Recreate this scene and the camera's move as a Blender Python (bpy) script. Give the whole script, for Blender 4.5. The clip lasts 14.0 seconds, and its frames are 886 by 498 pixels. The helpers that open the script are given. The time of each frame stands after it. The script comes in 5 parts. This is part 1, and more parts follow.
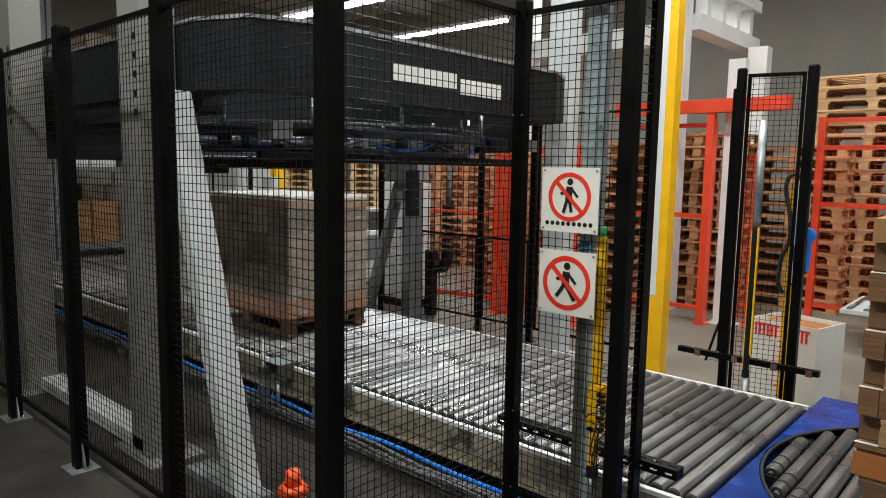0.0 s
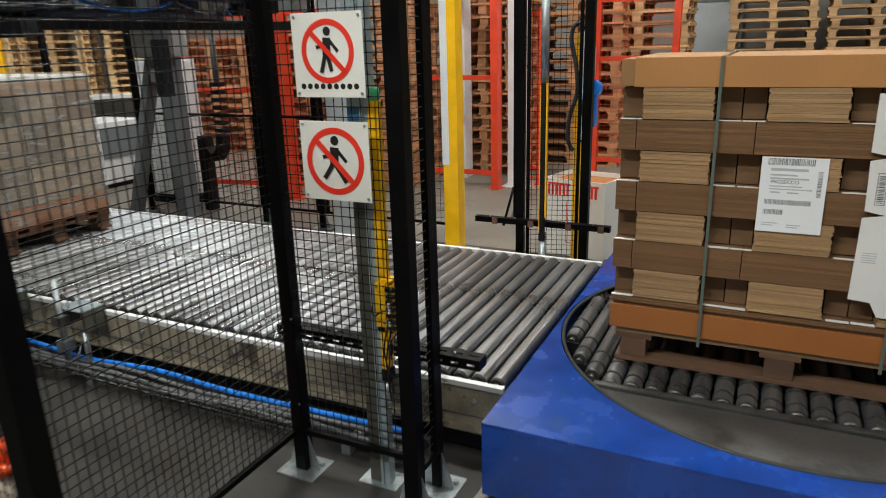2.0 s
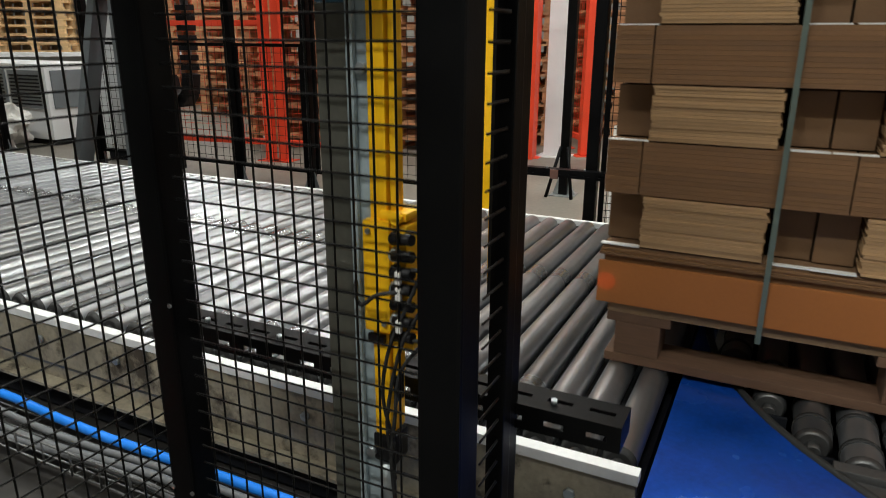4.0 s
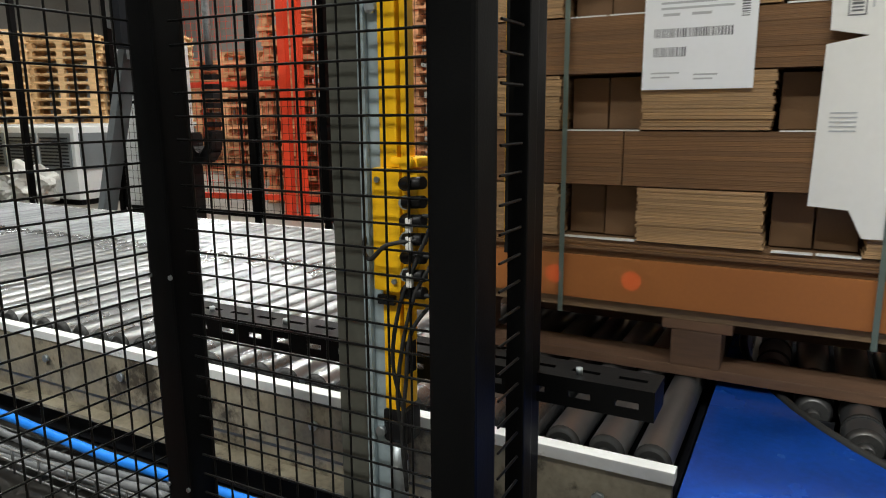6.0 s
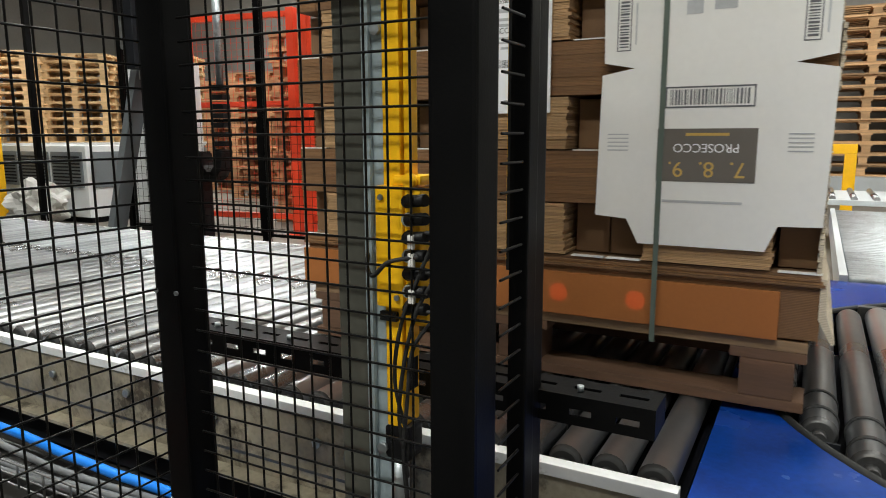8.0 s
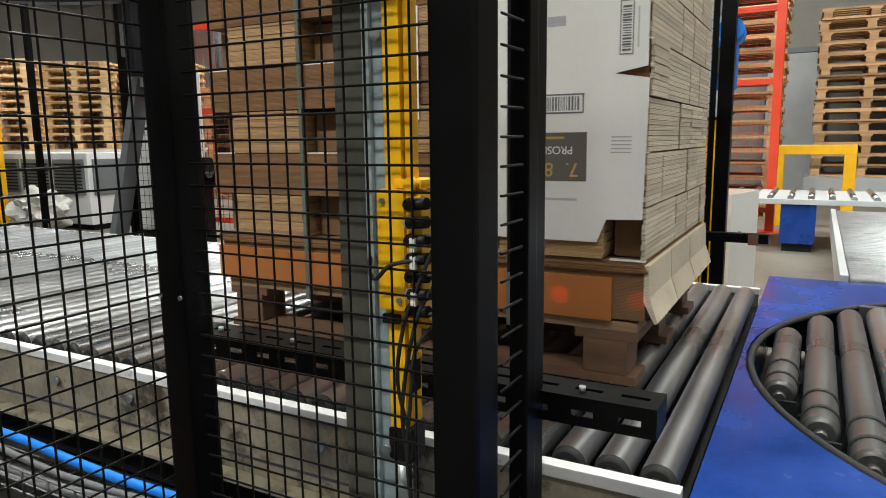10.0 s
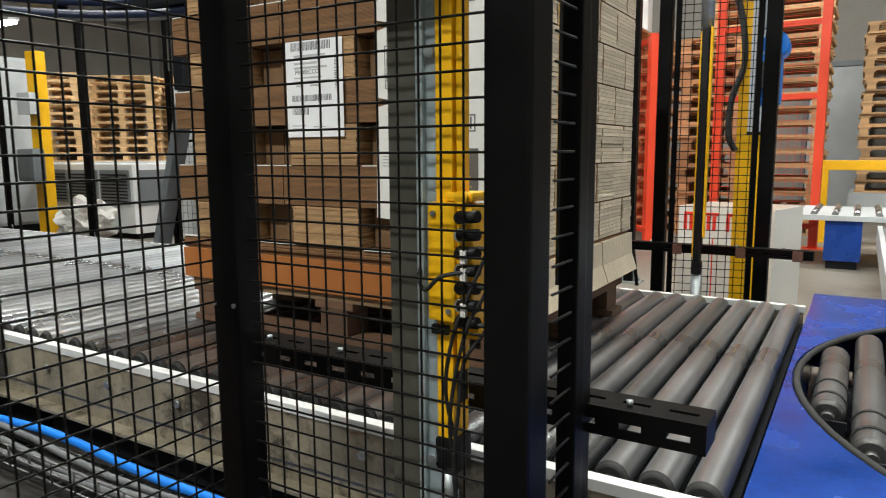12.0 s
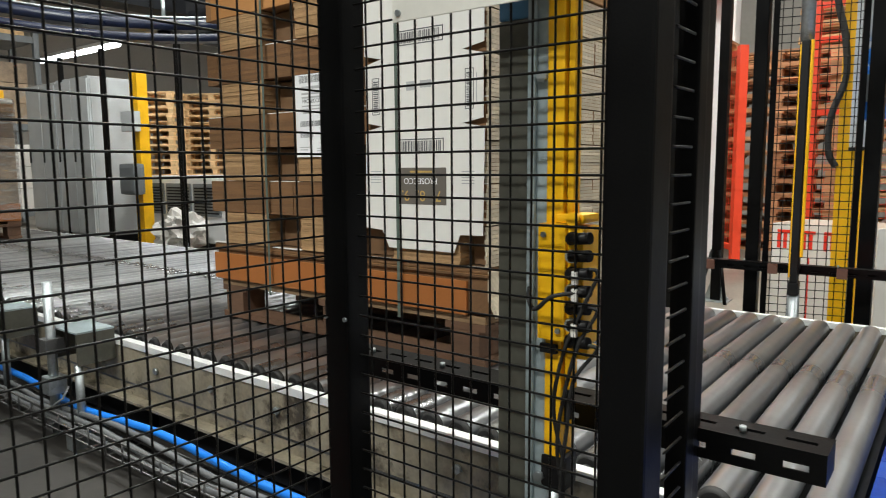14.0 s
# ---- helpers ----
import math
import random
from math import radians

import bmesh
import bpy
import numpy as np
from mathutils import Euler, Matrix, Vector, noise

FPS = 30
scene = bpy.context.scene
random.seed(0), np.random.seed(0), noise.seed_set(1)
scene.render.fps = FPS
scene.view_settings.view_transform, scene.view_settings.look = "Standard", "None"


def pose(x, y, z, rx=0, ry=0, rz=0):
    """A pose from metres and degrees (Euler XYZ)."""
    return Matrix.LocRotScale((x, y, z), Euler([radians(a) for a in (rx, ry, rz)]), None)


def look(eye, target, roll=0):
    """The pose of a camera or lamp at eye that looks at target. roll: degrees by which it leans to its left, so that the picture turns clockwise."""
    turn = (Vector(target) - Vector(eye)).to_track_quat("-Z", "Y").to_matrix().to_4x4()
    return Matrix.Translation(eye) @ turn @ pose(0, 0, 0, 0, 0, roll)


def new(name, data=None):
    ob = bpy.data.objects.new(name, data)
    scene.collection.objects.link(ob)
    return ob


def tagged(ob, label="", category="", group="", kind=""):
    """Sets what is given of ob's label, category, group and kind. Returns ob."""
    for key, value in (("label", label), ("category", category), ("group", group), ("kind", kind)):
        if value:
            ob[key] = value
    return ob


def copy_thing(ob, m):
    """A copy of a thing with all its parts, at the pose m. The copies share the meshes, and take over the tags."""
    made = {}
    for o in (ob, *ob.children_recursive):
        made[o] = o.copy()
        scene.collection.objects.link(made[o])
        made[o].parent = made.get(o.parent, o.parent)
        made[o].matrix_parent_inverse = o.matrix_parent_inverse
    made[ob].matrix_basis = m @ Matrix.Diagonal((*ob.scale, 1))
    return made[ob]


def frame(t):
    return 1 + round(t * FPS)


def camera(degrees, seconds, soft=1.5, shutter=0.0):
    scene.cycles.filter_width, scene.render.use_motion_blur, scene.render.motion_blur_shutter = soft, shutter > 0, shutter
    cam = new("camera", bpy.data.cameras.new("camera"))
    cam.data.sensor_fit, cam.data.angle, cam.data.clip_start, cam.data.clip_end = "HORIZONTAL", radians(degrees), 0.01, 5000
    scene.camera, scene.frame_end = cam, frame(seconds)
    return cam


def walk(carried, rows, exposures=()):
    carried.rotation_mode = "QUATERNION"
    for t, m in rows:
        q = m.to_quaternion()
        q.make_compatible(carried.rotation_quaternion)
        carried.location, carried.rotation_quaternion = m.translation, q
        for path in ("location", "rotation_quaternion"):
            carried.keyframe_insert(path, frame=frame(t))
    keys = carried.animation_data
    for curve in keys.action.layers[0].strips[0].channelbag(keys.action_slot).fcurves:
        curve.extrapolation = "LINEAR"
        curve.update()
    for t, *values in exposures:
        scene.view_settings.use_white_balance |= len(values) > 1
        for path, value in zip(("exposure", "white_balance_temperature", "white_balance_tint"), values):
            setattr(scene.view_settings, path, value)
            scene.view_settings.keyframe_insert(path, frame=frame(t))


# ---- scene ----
cam = camera(65.7, 14.0, soft=1.0, shutter=0.5)
PATH = [
    (0, (1.001, -2.698, 1.676), (-0.327, -1.221, 1.443), 1.0),
    (0.5, (1.0, -2.692, 1.677), (-0.332, -1.22, 1.432), 0.8),
    (1, (0.994, -2.677, 1.681), (-0.265, -1.148, 1.4), 1.2),
    (1.5, (0.984, -2.549, 1.654), (-0.024, -0.875, 1.224), 1.1),
    (2, (0.826, -2.198, 1.595), (-0.006, -0.474, 1.014), -1.6),
    (2.5, (0.65, -1.812, 1.536), (-0.186, -0.093, 0.946), -0.9),
    (3, (0.405, -1.387, 1.364), (-0.551, 0.241, 0.705), -0.6),
    (3.5, (0.145, -1.086, 1.182), (-0.697, 0.613, 0.544), 0.3),
    (6, (0.143, -1.05, 0.881), (-0.773, 0.685, 0.495), -0.4),
    (6.5, (0.149, -1.05, 0.88), (-0.78, 0.687, 0.533), -0.1),
    (7, (0.153, -1.052, 0.88), (-0.782, 0.682, 0.539), -0.2),
    (7.5, (0.155, -1.053, 0.88), (-0.784, 0.68, 0.54), -0.4),
    (8, (0.154, -1.055, 0.879), (-0.787, 0.679, 0.55), -0.2),
    (10.5, (0.158, -1.063, 0.878), (-0.792, 0.669, 0.564), -0.9),
    (11, (0.157, -1.064, 0.877), (-0.805, 0.662, 0.568), -1.0),
    (11.5, (0.152, -1.073, 0.878), (-0.838, 0.64, 0.582), -0.8),
    (12, (0.146, -1.086, 0.88), (-0.885, 0.605, 0.601), -0.4),
    (12.5, (0.135, -1.1, 0.884), (-0.953, 0.555, 0.608), -0.7),
    (13, (0.125, -1.112, 0.887), (-1.005, 0.516, 0.619), -0.5),
    (13.5, (0.128, -1.118, 0.884), (-1.043, 0.484, 0.636), -0.8),
    (14, (0.117, -1.134, 0.892), (-1.092, 0.442, 0.653), -0.4),
]
walk(cam, [(t, look(eye, target, roll)) for t, eye, target, roll in PATH], exposures=[(0.0, -0.36), (2.0, -0.36), (3.5, -0.34), (6.0, 0.08), (14.0, 0.14)])

# ---- light: a hall lit by rows of ceiling tubes ----
world = bpy.data.worlds.new("hall_air")
world.use_nodes = True
scene.world = world
world.node_tree.nodes["Background"].inputs[0].default_value = (0.75, 0.85, 1.0, 1)
world.node_tree.nodes["Background"].inputs[1].default_value = 0.03


def tube_lamp(x, y, z, power, length=3.0, width=0.35, turn=0):
    d = bpy.data.lights.new("tube_light", "AREA")
    d.shape, d.size, d.size_y, d.energy, d.color = "RECTANGLE", length, width, power, (0.965, 0.985, 0.925)
    o = new("tube_light", d)
    o.matrix_world = pose(x, y, z, 0, 0, turn)
    return o


LAMPS = [(-8.6, 8.0, 4.5, 150), (-3.2, 6.0, 5.5, 190), (1.8, 5.6, 5.5, 160), (-5.6, 0.9, 5.5, 115), (-1.0, 1.6, 5.5, 270), (1.6, -2.6, 5.5, 115), (-13.0, 5.0, 3.0, 30), (4.6, 1.6, 5.5, 95), (-1.6, -3.9, 5.5, 400), (-7.3, 4.2, 4.1, 12)]
for lx, ly, lz, lp in LAMPS:
    tube_lamp(lx, ly, lz - 0.08, lp)


def sensor_beam(x, z):
    """The narrow red beam of a reflex sensor on the near bracket."""
    d = bpy.data.lights.new("sensor_beam", "SPOT")
    d.energy, d.color, d.spot_size, d.spot_blend, d.shadow_soft_size = 5.0, (1.0, 0.08, 0.01), radians(5.0), 0.4, 0.003
    o = new("sensor_beam", d)
    o.matrix_world = look((x, -0.14, z), (x, 1.0, z - 0.01))


sensor_beam(-0.335, 0.535)
sensor_beam(-0.165, 0.535)


# ---- materials ----
def mat(name, col, rough=0.6, metal=0.0, var=0.2, scale=6.0, bump=0.15, fine=90.0, stain=None, stain_at=0.6, stretch=(1, 1, 1), island=0.0, spec=0.5, shift=True):
    m = bpy.data.materials.new(name)
    m.use_nodes = True
    nt = m.node_tree
    N, L = nt.nodes, nt.links
    b = N["Principled BSDF"]
    tc = N.new("ShaderNodeTexCoord")
    mp = N.new("ShaderNodeMapping")
    mp.inputs["Scale"].default_value = stretch
    oi = N.new("ShaderNodeObjectInfo")
    off = N.new("ShaderNodeVectorMath")
    off.operation = "MULTIPLY_ADD"
    comb = N.new("ShaderNodeCombineXYZ")
    for i in range(3):
        L.new(oi.outputs["Random"], comb.inputs[i])
    L.new(comb.outputs[0], off.inputs[0])
    off.inputs[1].default_value = (17, 31, 23) if shift else (0.4, 0.06, 0.4)
    L.new(tc.outputs["Object"], off.inputs[2])
    L.new(off.outputs[0], mp.inputs[0])
    n1 = N.new("ShaderNodeTexNoise")
    n1.inputs["Scale"].default_value, n1.inputs["Detail"].default_value = scale, 6
    n2 = N.new("ShaderNodeTexNoise")
    n2.inputs["Scale"].default_value, n2.inputs["Detail"].default_value = fine, 3
    L.new(mp.outputs[0], n1.inputs[0])
    L.new(mp.outputs[0], n2.inputs[0])
    add = N.new("ShaderNodeMath")
    add.operation = "MULTIPLY_ADD"
    L.new(n2.outputs[0], add.inputs[0])
    add.inputs[1].default_value = 0.4
    L.new(n1.outputs[0], add.inputs[2])
    r = N.new("ShaderNodeMapRange")
    r.inputs[1].default_value, r.inputs[2].default_value = 0.45, 0.95
    r.inputs[3].default_value, r.inputs[4].default_value = 1 - var, 1 + var
    L.new(add.outputs[0], r.inputs[0])
    val = r.outputs[0]
    if island:
        w = N.new("ShaderNodeMapRange")
        w.inputs[3].default_value, w.inputs[4].default_value = 1 - island, 1 + island
        L.new(oi.outputs["Random"], w.inputs[0])
        mm = N.new("ShaderNodeMath")
        mm.operation = "MULTIPLY"
        L.new(val, mm.inputs[0])
        L.new(w.outputs[0], mm.inputs[1])
        val = mm.outputs[0]
    sc = N.new("ShaderNodeVectorMath")
    sc.operation = "SCALE"
    sc.inputs[0].default_value = col
    L.new(val, sc.inputs["Scale"])
    out = sc.outputs[0]
    if stain:
        n3 = N.new("ShaderNodeTexNoise")
        n3.inputs["Scale"].default_value, n3.inputs["Detail"].default_value, n3.inputs["Roughness"].default_value = scale * 0.7, 8, 0.7
        L.new(mp.outputs[0], n3.inputs[0])
        sr = N.new("ShaderNodeMapRange")
        sr.inputs[1].default_value, sr.inputs[2].default_value = stain_at - 0.04, stain_at + 0.06
        L.new(n3.outputs[0], sr.inputs[0])
        mx = N.new("ShaderNodeMix")
        mx.data_type = "RGBA"
        L.new(sr.outputs[0], mx.inputs["Factor"])
        L.new(out, mx.inputs["A"])
        mx.inputs["B"].default_value = (*stain, 1)
        out = mx.outputs["Result"]
    L.new(out, b.inputs["Base Color"])
    b.inputs["Metallic"].default_value = metal
    rr = N.new("ShaderNodeMapRange")
    rr.inputs[1].default_value, rr.inputs[2].default_value = 0.3, 0.7
    rr.inputs[3].default_value, rr.inputs[4].default_value = max(0.04, rough - 0.1), min(1, rough + 0.1)
    L.new(n1.outputs[0], rr.inputs[0])
    L.new(rr.outputs[0], b.inputs["Roughness"])
    if bump:
        bp = N.new("ShaderNodeBump")
        bp.inputs["Strength"].default_value, bp.inputs["Distance"].default_value = bump, 0.004
        L.new(add.outputs[0], bp.inputs["Height"])
        L.new(bp.outputs[0], b.inputs["Normal"])
    b.inputs["Specular IOR Level"].default_value = spec
    return m


def emit(name, col, strength):
    m = bpy.data.materials.new(name)
    m.use_nodes = True
    b = m.node_tree.nodes["Principled BSDF"]
    b.inputs["Base Color"].default_value = (*col, 1)
    b.inputs["Emission Color"].default_value = (*col, 1)
    b.inputs["Emission Strength"].default_value = strength
    return m


BLACK = mat("black_powder_coat", (0.003, 0.0031, 0.0034), 0.4, var=0.3, bump=0.1, fine=300, spec=0.09)
WIRE = mat("black_wire", (0.004, 0.004, 0.004), 0.35, var=0.2, bump=0, spec=0.2)
DARK = mat("dark_grey_machine_paint", (0.008, 0.009, 0.012), 0.6, var=0.3, spec=0.2)
PLASTIC = mat("black_plastic", (0.006, 0.006, 0.007), 0.5, var=0.2, spec=0.3)
GALV = mat("galvanised_steel", (0.42, 0.46, 0.48), 0.42, 0.85, var=0.3, scale=9, stain=(0.25, 0.26, 0.25), stain_at=0.62)
STEEL = mat("roller_steel", (0.36, 0.37, 0.385), 0.3, 0.9, var=0.14, scale=2.2, fine=30, bump=0.0, stain=(0.26, 0.248, 0.235), stain_at=0.6, stretch=(0.15, 1.0, 0.15), island=0.3, shift=False)
STEELDARK = mat("worn_steel_plate", (0.12, 0.12, 0.12), 0.42, 0.7, var=0.3, scale=4, stain=(0.06, 0.055, 0.05), stain_at=0.58)
WHITE = mat("white_rail_paint", (0.75, 0.76, 0.76), 0.5, var=0.1, stain=(0.2, 0.19, 0.17), stain_at=0.66, scale=14)
SIDE = mat("dusty_conveyor_side", (0.28, 0.245, 0.18), 0.6, 0.0, var=0.4, scale=9, stain=(0.06, 0.048, 0.033), stain_at=0.56)
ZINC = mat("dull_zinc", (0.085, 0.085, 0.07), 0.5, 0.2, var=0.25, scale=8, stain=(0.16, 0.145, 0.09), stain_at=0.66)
BLUE = mat("blue_machine_paint", (0.0045, 0.043, 0.26), 0.24, var=0.3, scale=6, stain=(0.02, 0.06, 0.22), stain_at=0.62)
HOSE = mat("blue_air_hose", (0.01, 0.2, 0.75), 0.4, var=0.1, bump=0)
HOSEGREY = mat("grey_cable", (0.13, 0.135, 0.14), 0.5, var=0.2, bump=0)
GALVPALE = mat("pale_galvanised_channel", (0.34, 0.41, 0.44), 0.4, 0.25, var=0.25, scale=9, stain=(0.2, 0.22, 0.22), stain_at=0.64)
NAVYBLUE = mat("blue_sleeve_paint", (0.035, 0.14, 0.27), 0.4, var=0.15)
NAVY = mat("dark_blue_ring_paint", (0.008, 0.014, 0.04), 0.35, var=0.2)
YELLOW = mat("yellow_safety_paint", (0.95, 0.52, 0.006), 0.4, var=0.12, scale=8, stain=(0.35, 0.22, 0.02), stain_at=0.72)
WHITEPAINT = mat("white_paint", (0.72, 0.73, 0.74), 0.5, var=0.08, scale=3)
GREYPAINT = mat("light_grey_machine_paint", (0.52, 0.55, 0.57), 0.45, var=0.12, scale=3, stain=(0.3, 0.3, 0.3), stain_at=0.7)
COLGREY = mat("grey_column_paint", (0.2, 0.2, 0.19), 0.5, var=0.15, scale=3, stain=(0.12, 0.12, 0.115), stain_at=0.65)
MIDGREY = mat("grey_machine_paint", (0.17, 0.19, 0.205), 0.45, var=0.15, scale=3)
RED = mat("red_guard_paint", (0.76, 0.06, 0.02), 0.42, var=0.12, scale=4)
SIGNWHITE = mat("sign_white", (0.8, 0.79, 0.74), 0.45, var=0.05, scale=4, bump=0.02)
SIGNRED = mat("sign_red", (0.8, 0.035, 0.015), 0.45, var=0.05, bump=0)
SIGNBLACK = mat("sign_black", (0.01, 0.01, 0.01), 0.5, var=0.05, bump=0)
REFLECT = mat("brown_reflector", (0.16, 0.08, 0.06), 0.25, var=0.2, bump=0)
ORANGE = mat("orange_plastic", (0.9, 0.09, 0.01), 0.4, var=0.08, bump=0)
BOTTLE = mat("stained_white_plastic", (0.6, 0.52, 0.42), 0.5, var=0.2, stain=(0.4, 0.12, 0.05), stain_at=0.6)
CARD = mat("brown_cardboard", (0.30, 0.158, 0.066), 0.8, var=0.14, scale=4, fine=140, bump=0.1, island=0.14, stretch=(1, 1, 3))
CARDDARK = mat("dark_brown_shaded_cardboard", (0.165, 0.09, 0.042), 0.8, var=0.15, scale=4, fine=140, bump=0.1, island=0.1, stretch=(1, 1, 3))
TRAY = mat("orange_brown_cardboard_tray", (0.34, 0.115, 0.024), 0.7, var=0.1, scale=3, fine=120, bump=0.05)
TRAYTOP = mat("tan_cardboard_tray", (0.44, 0.205, 0.066), 0.7, var=0.1, scale=3, fine=120, bump=0.05)
CARDWHITE = mat("white_coated_cardboard", (0.76, 0.75, 0.72), 0.5, var=0.04, scale=3, bump=0.03)
PAPER = mat("label_paper", (0.84, 0.85, 0.87), 0.5, var=0.03, bump=0.02)
INK = mat("grey_print", (0.12, 0.12, 0.13), 0.6, var=0.15, bump=0)
INKLIGHT = mat("pale_print", (0.45, 0.46, 0.47), 0.6, var=0.15, bump=0)
BROWNINK = mat("grey_brown_print_panel", (0.13, 0.115, 0.10), 0.5, var=0.06, bump=0)
GOLD = mat("gold_print", (0.55, 0.36, 0.10), 0.4, var=0.08, bump=0)
STRAP = mat("green_strap", (0.1, 0.13, 0.11), 0.4, var=0.1, bump=0)
WOOD = mat("pallet_wood", (0.50, 0.30, 0.15), 0.8, var=0.3, scale=5, fine=60, bump=0.3, stretch=(0.4, 3, 3), island=0.3, stain=(0.2, 0.11, 0.06), stain_at=0.66)
WOODPALE = mat("pale_pallet_wood", (0.68, 0.46, 0.24), 0.8, var=0.25, scale=5, fine=60, bump=0.3, stretch=(0.4, 3, 3), island=0.2)
WOODRED = mat("reddish_pallet_wood", (0.5, 0.255, 0.125), 0.8, var=0.3, scale=5, fine=60, bump=0.3, stretch=(0.4, 3, 3), island=0.3)
WOODDECK = mat("worn_deck_wood", (0.27, 0.17, 0.09), 0.8, var=0.35, scale=6, fine=60, bump=0.3, stretch=(0.4, 3, 3), island=0.3)
# dark wood, deepened with the shade that falls below a pallet's deck
WOODDARK = mat("dark_shaded_pallet_wood", (0.11, 0.058, 0.033), 0.8, var=0.3, scale=6, fine=60, bump=0.3, stretch=(0.4, 3, 3), island=0.2)
# dirty concrete, darkened further to carry the dim light round the wrapper
CELLFLOOR = mat("dirty_shaded_cell_floor", (0.032, 0.029, 0.026), 0.5, var=0.35, scale=2.5, fine=40, bump=0.2, stain=(0.016, 0.014, 0.013), stain_at=0.55)
FLOOR = mat("dusty_concrete_floor", (0.21, 0.19, 0.16), 0.5, var=0.25, scale=1.6, fine=40, bump=0.2, stain=(0.14, 0.12, 0.10), stain_at=0.58)
WALL = mat("concrete_wall", (0.27, 0.257, 0.235), 0.8, var=0.12, scale=1.2, fine=20, bump=0.2)
CEIL = mat("ceiling_panels", (0.66, 0.62, 0.55), 0.7, var=0.1, scale=1)
GREYWRAP = mat("wrapped_grey_brown_cartons", (0.27, 0.2, 0.135), 0.5, var=0.35, scale=7, fine=50, island=0.45, stain=(0.36, 0.33, 0.29), stain_at=0.6)
RUBBER = mat("black_rubber", (0.018, 0.018, 0.018), 0.7, var=0.2)
TUBEGLOW = emit("tube_glow", (0.95, 0.98, 1.0), 14)
GREENGLOW = emit("green_lamp", (0.05, 0.35, 0.15), 0.15)


def film(name, tint, gloss):
    m = bpy.data.materials.new(name)
    m.use_nodes = True
    nt = m.node_tree
    N, L = nt.nodes, nt.links
    b = N["Principled BSDF"]
    b.inputs["Base Color"].default_value = (*tint, 1)
    b.inputs["Roughness"].default_value = gloss
    tc, n = N.new("ShaderNodeTexCoord"), N.new("ShaderNodeTexNoise")
    mp = N.new("ShaderNodeMapping")
    mp.inputs["Scale"].default_value = (1, 1, 6)
    n.inputs["Scale"].default_value, n.inputs["Detail"].default_value = 5, 6
    L.new(tc.outputs["Object"], mp.inputs[0])
    L.new(mp.outputs[0], n.inputs[0])
    r = N.new("ShaderNodeMapRange")
    r.inputs[1].default_value, r.inputs[2].default_value, r.inputs[3].default_value, r.inputs[4].default_value = 0.4, 0.7, 0.16, 0.5
    L.new(n.outputs[0], r.inputs[0])
    L.new(r.outputs[0], b.inputs["Alpha"])
    bp = N.new("ShaderNodeBump")
    bp.inputs["Strength"].default_value, bp.inputs["Distance"].default_value = 0.8, 0.01
    L.new(n.outputs[0], bp.inputs["Height"])
    L.new(bp.outputs[0], b.inputs["Normal"])
    return m


WRAP = film("clear_stretch_film", (0.55, 0.53, 0.5), 0.22)


def flutes(name, col, dark, pitch):
    m = mat(name, col, 0.85, var=0.22, scale=5, fine=120, bump=0, island=0.2)
    nt = m.node_tree
    N, L = nt.nodes, nt.links
    b = N["Principled BSDF"]
    src = b.inputs["Base Color"].links[0].from_socket
    tc, w = N.new("ShaderNodeTexCoord"), N.new("ShaderNodeTexWave")
    w.wave_type, w.bands_direction = "BANDS", "Z"
    w.inputs["Scale"].default_value = 0.314 / pitch
    w.inputs["Distortion"].default_value, w.inputs["Detail"].default_value, w.inputs["Detail Scale"].default_value = 0.6, 2, 2
    L.new(tc.outputs["Object"], w.inputs[0])
    mx = N.new("ShaderNodeMix")
    mx.data_type = "RGBA"
    r = N.new("ShaderNodeMapRange")
    r.inputs[1].default_value, r.inputs[2].default_value, r.inputs[3].default_value, r.inputs[4].default_value = 0.15, 0.75, 0.5, 1.0
    L.new(w.outputs["Fac"], r.inputs[0])
    L.new(r.outputs[0], mx.inputs["Factor"])
    mx.inputs["A"].default_value = (*dark, 1)
    L.new(src, mx.inputs["B"])
    L.new(mx.outputs["Result"], b.inputs["Base Color"])
    bp = N.new("ShaderNodeBump")
    bp.inputs["Strength"].default_value, bp.inputs["Distance"].default_value = 0.25, 0.002
    L.new(w.outputs["Fac"], bp.inputs["Height"])
    L.new(bp.outputs[0], b.inputs["Normal"])
    return m


FLUTE = flutes("corrugated_edges_tan", (0.40, 0.245, 0.118), (0.21, 0.12, 0.055), 0.0032)
FLUTEPALE = flutes("corrugated_edges_pale", (0.58, 0.50, 0.375), (0.33, 0.275, 0.2), 0.0032)
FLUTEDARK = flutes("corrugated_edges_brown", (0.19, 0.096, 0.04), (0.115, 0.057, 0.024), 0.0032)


# ---- mesh helpers ----
def box(bm, x0, x1, y0, y1, z0, z1, bevel=0.0, m=None):
    vs = [bm.verts.new((x, y, z)) for x in (x0, x1) for y in (y0, y1) for z in (z0, z1)]
    if m is not None:
        for v in vs:
            v.co = m @ v.co
    fs = [bm.faces.new([vs[i] for i in f]) for f in ((0, 1, 3, 2), (4, 6, 7, 5), (0, 4, 5, 1), (2, 3, 7, 6), (0, 2, 6, 4), (1, 5, 7, 3))]
    if bevel:
        es = list({e for f in fs for e in f.edges})
        bmesh.ops.bevel(bm, geom=es, offset=bevel, segments=2, affect="EDGES", profile=0.7)
    return bm


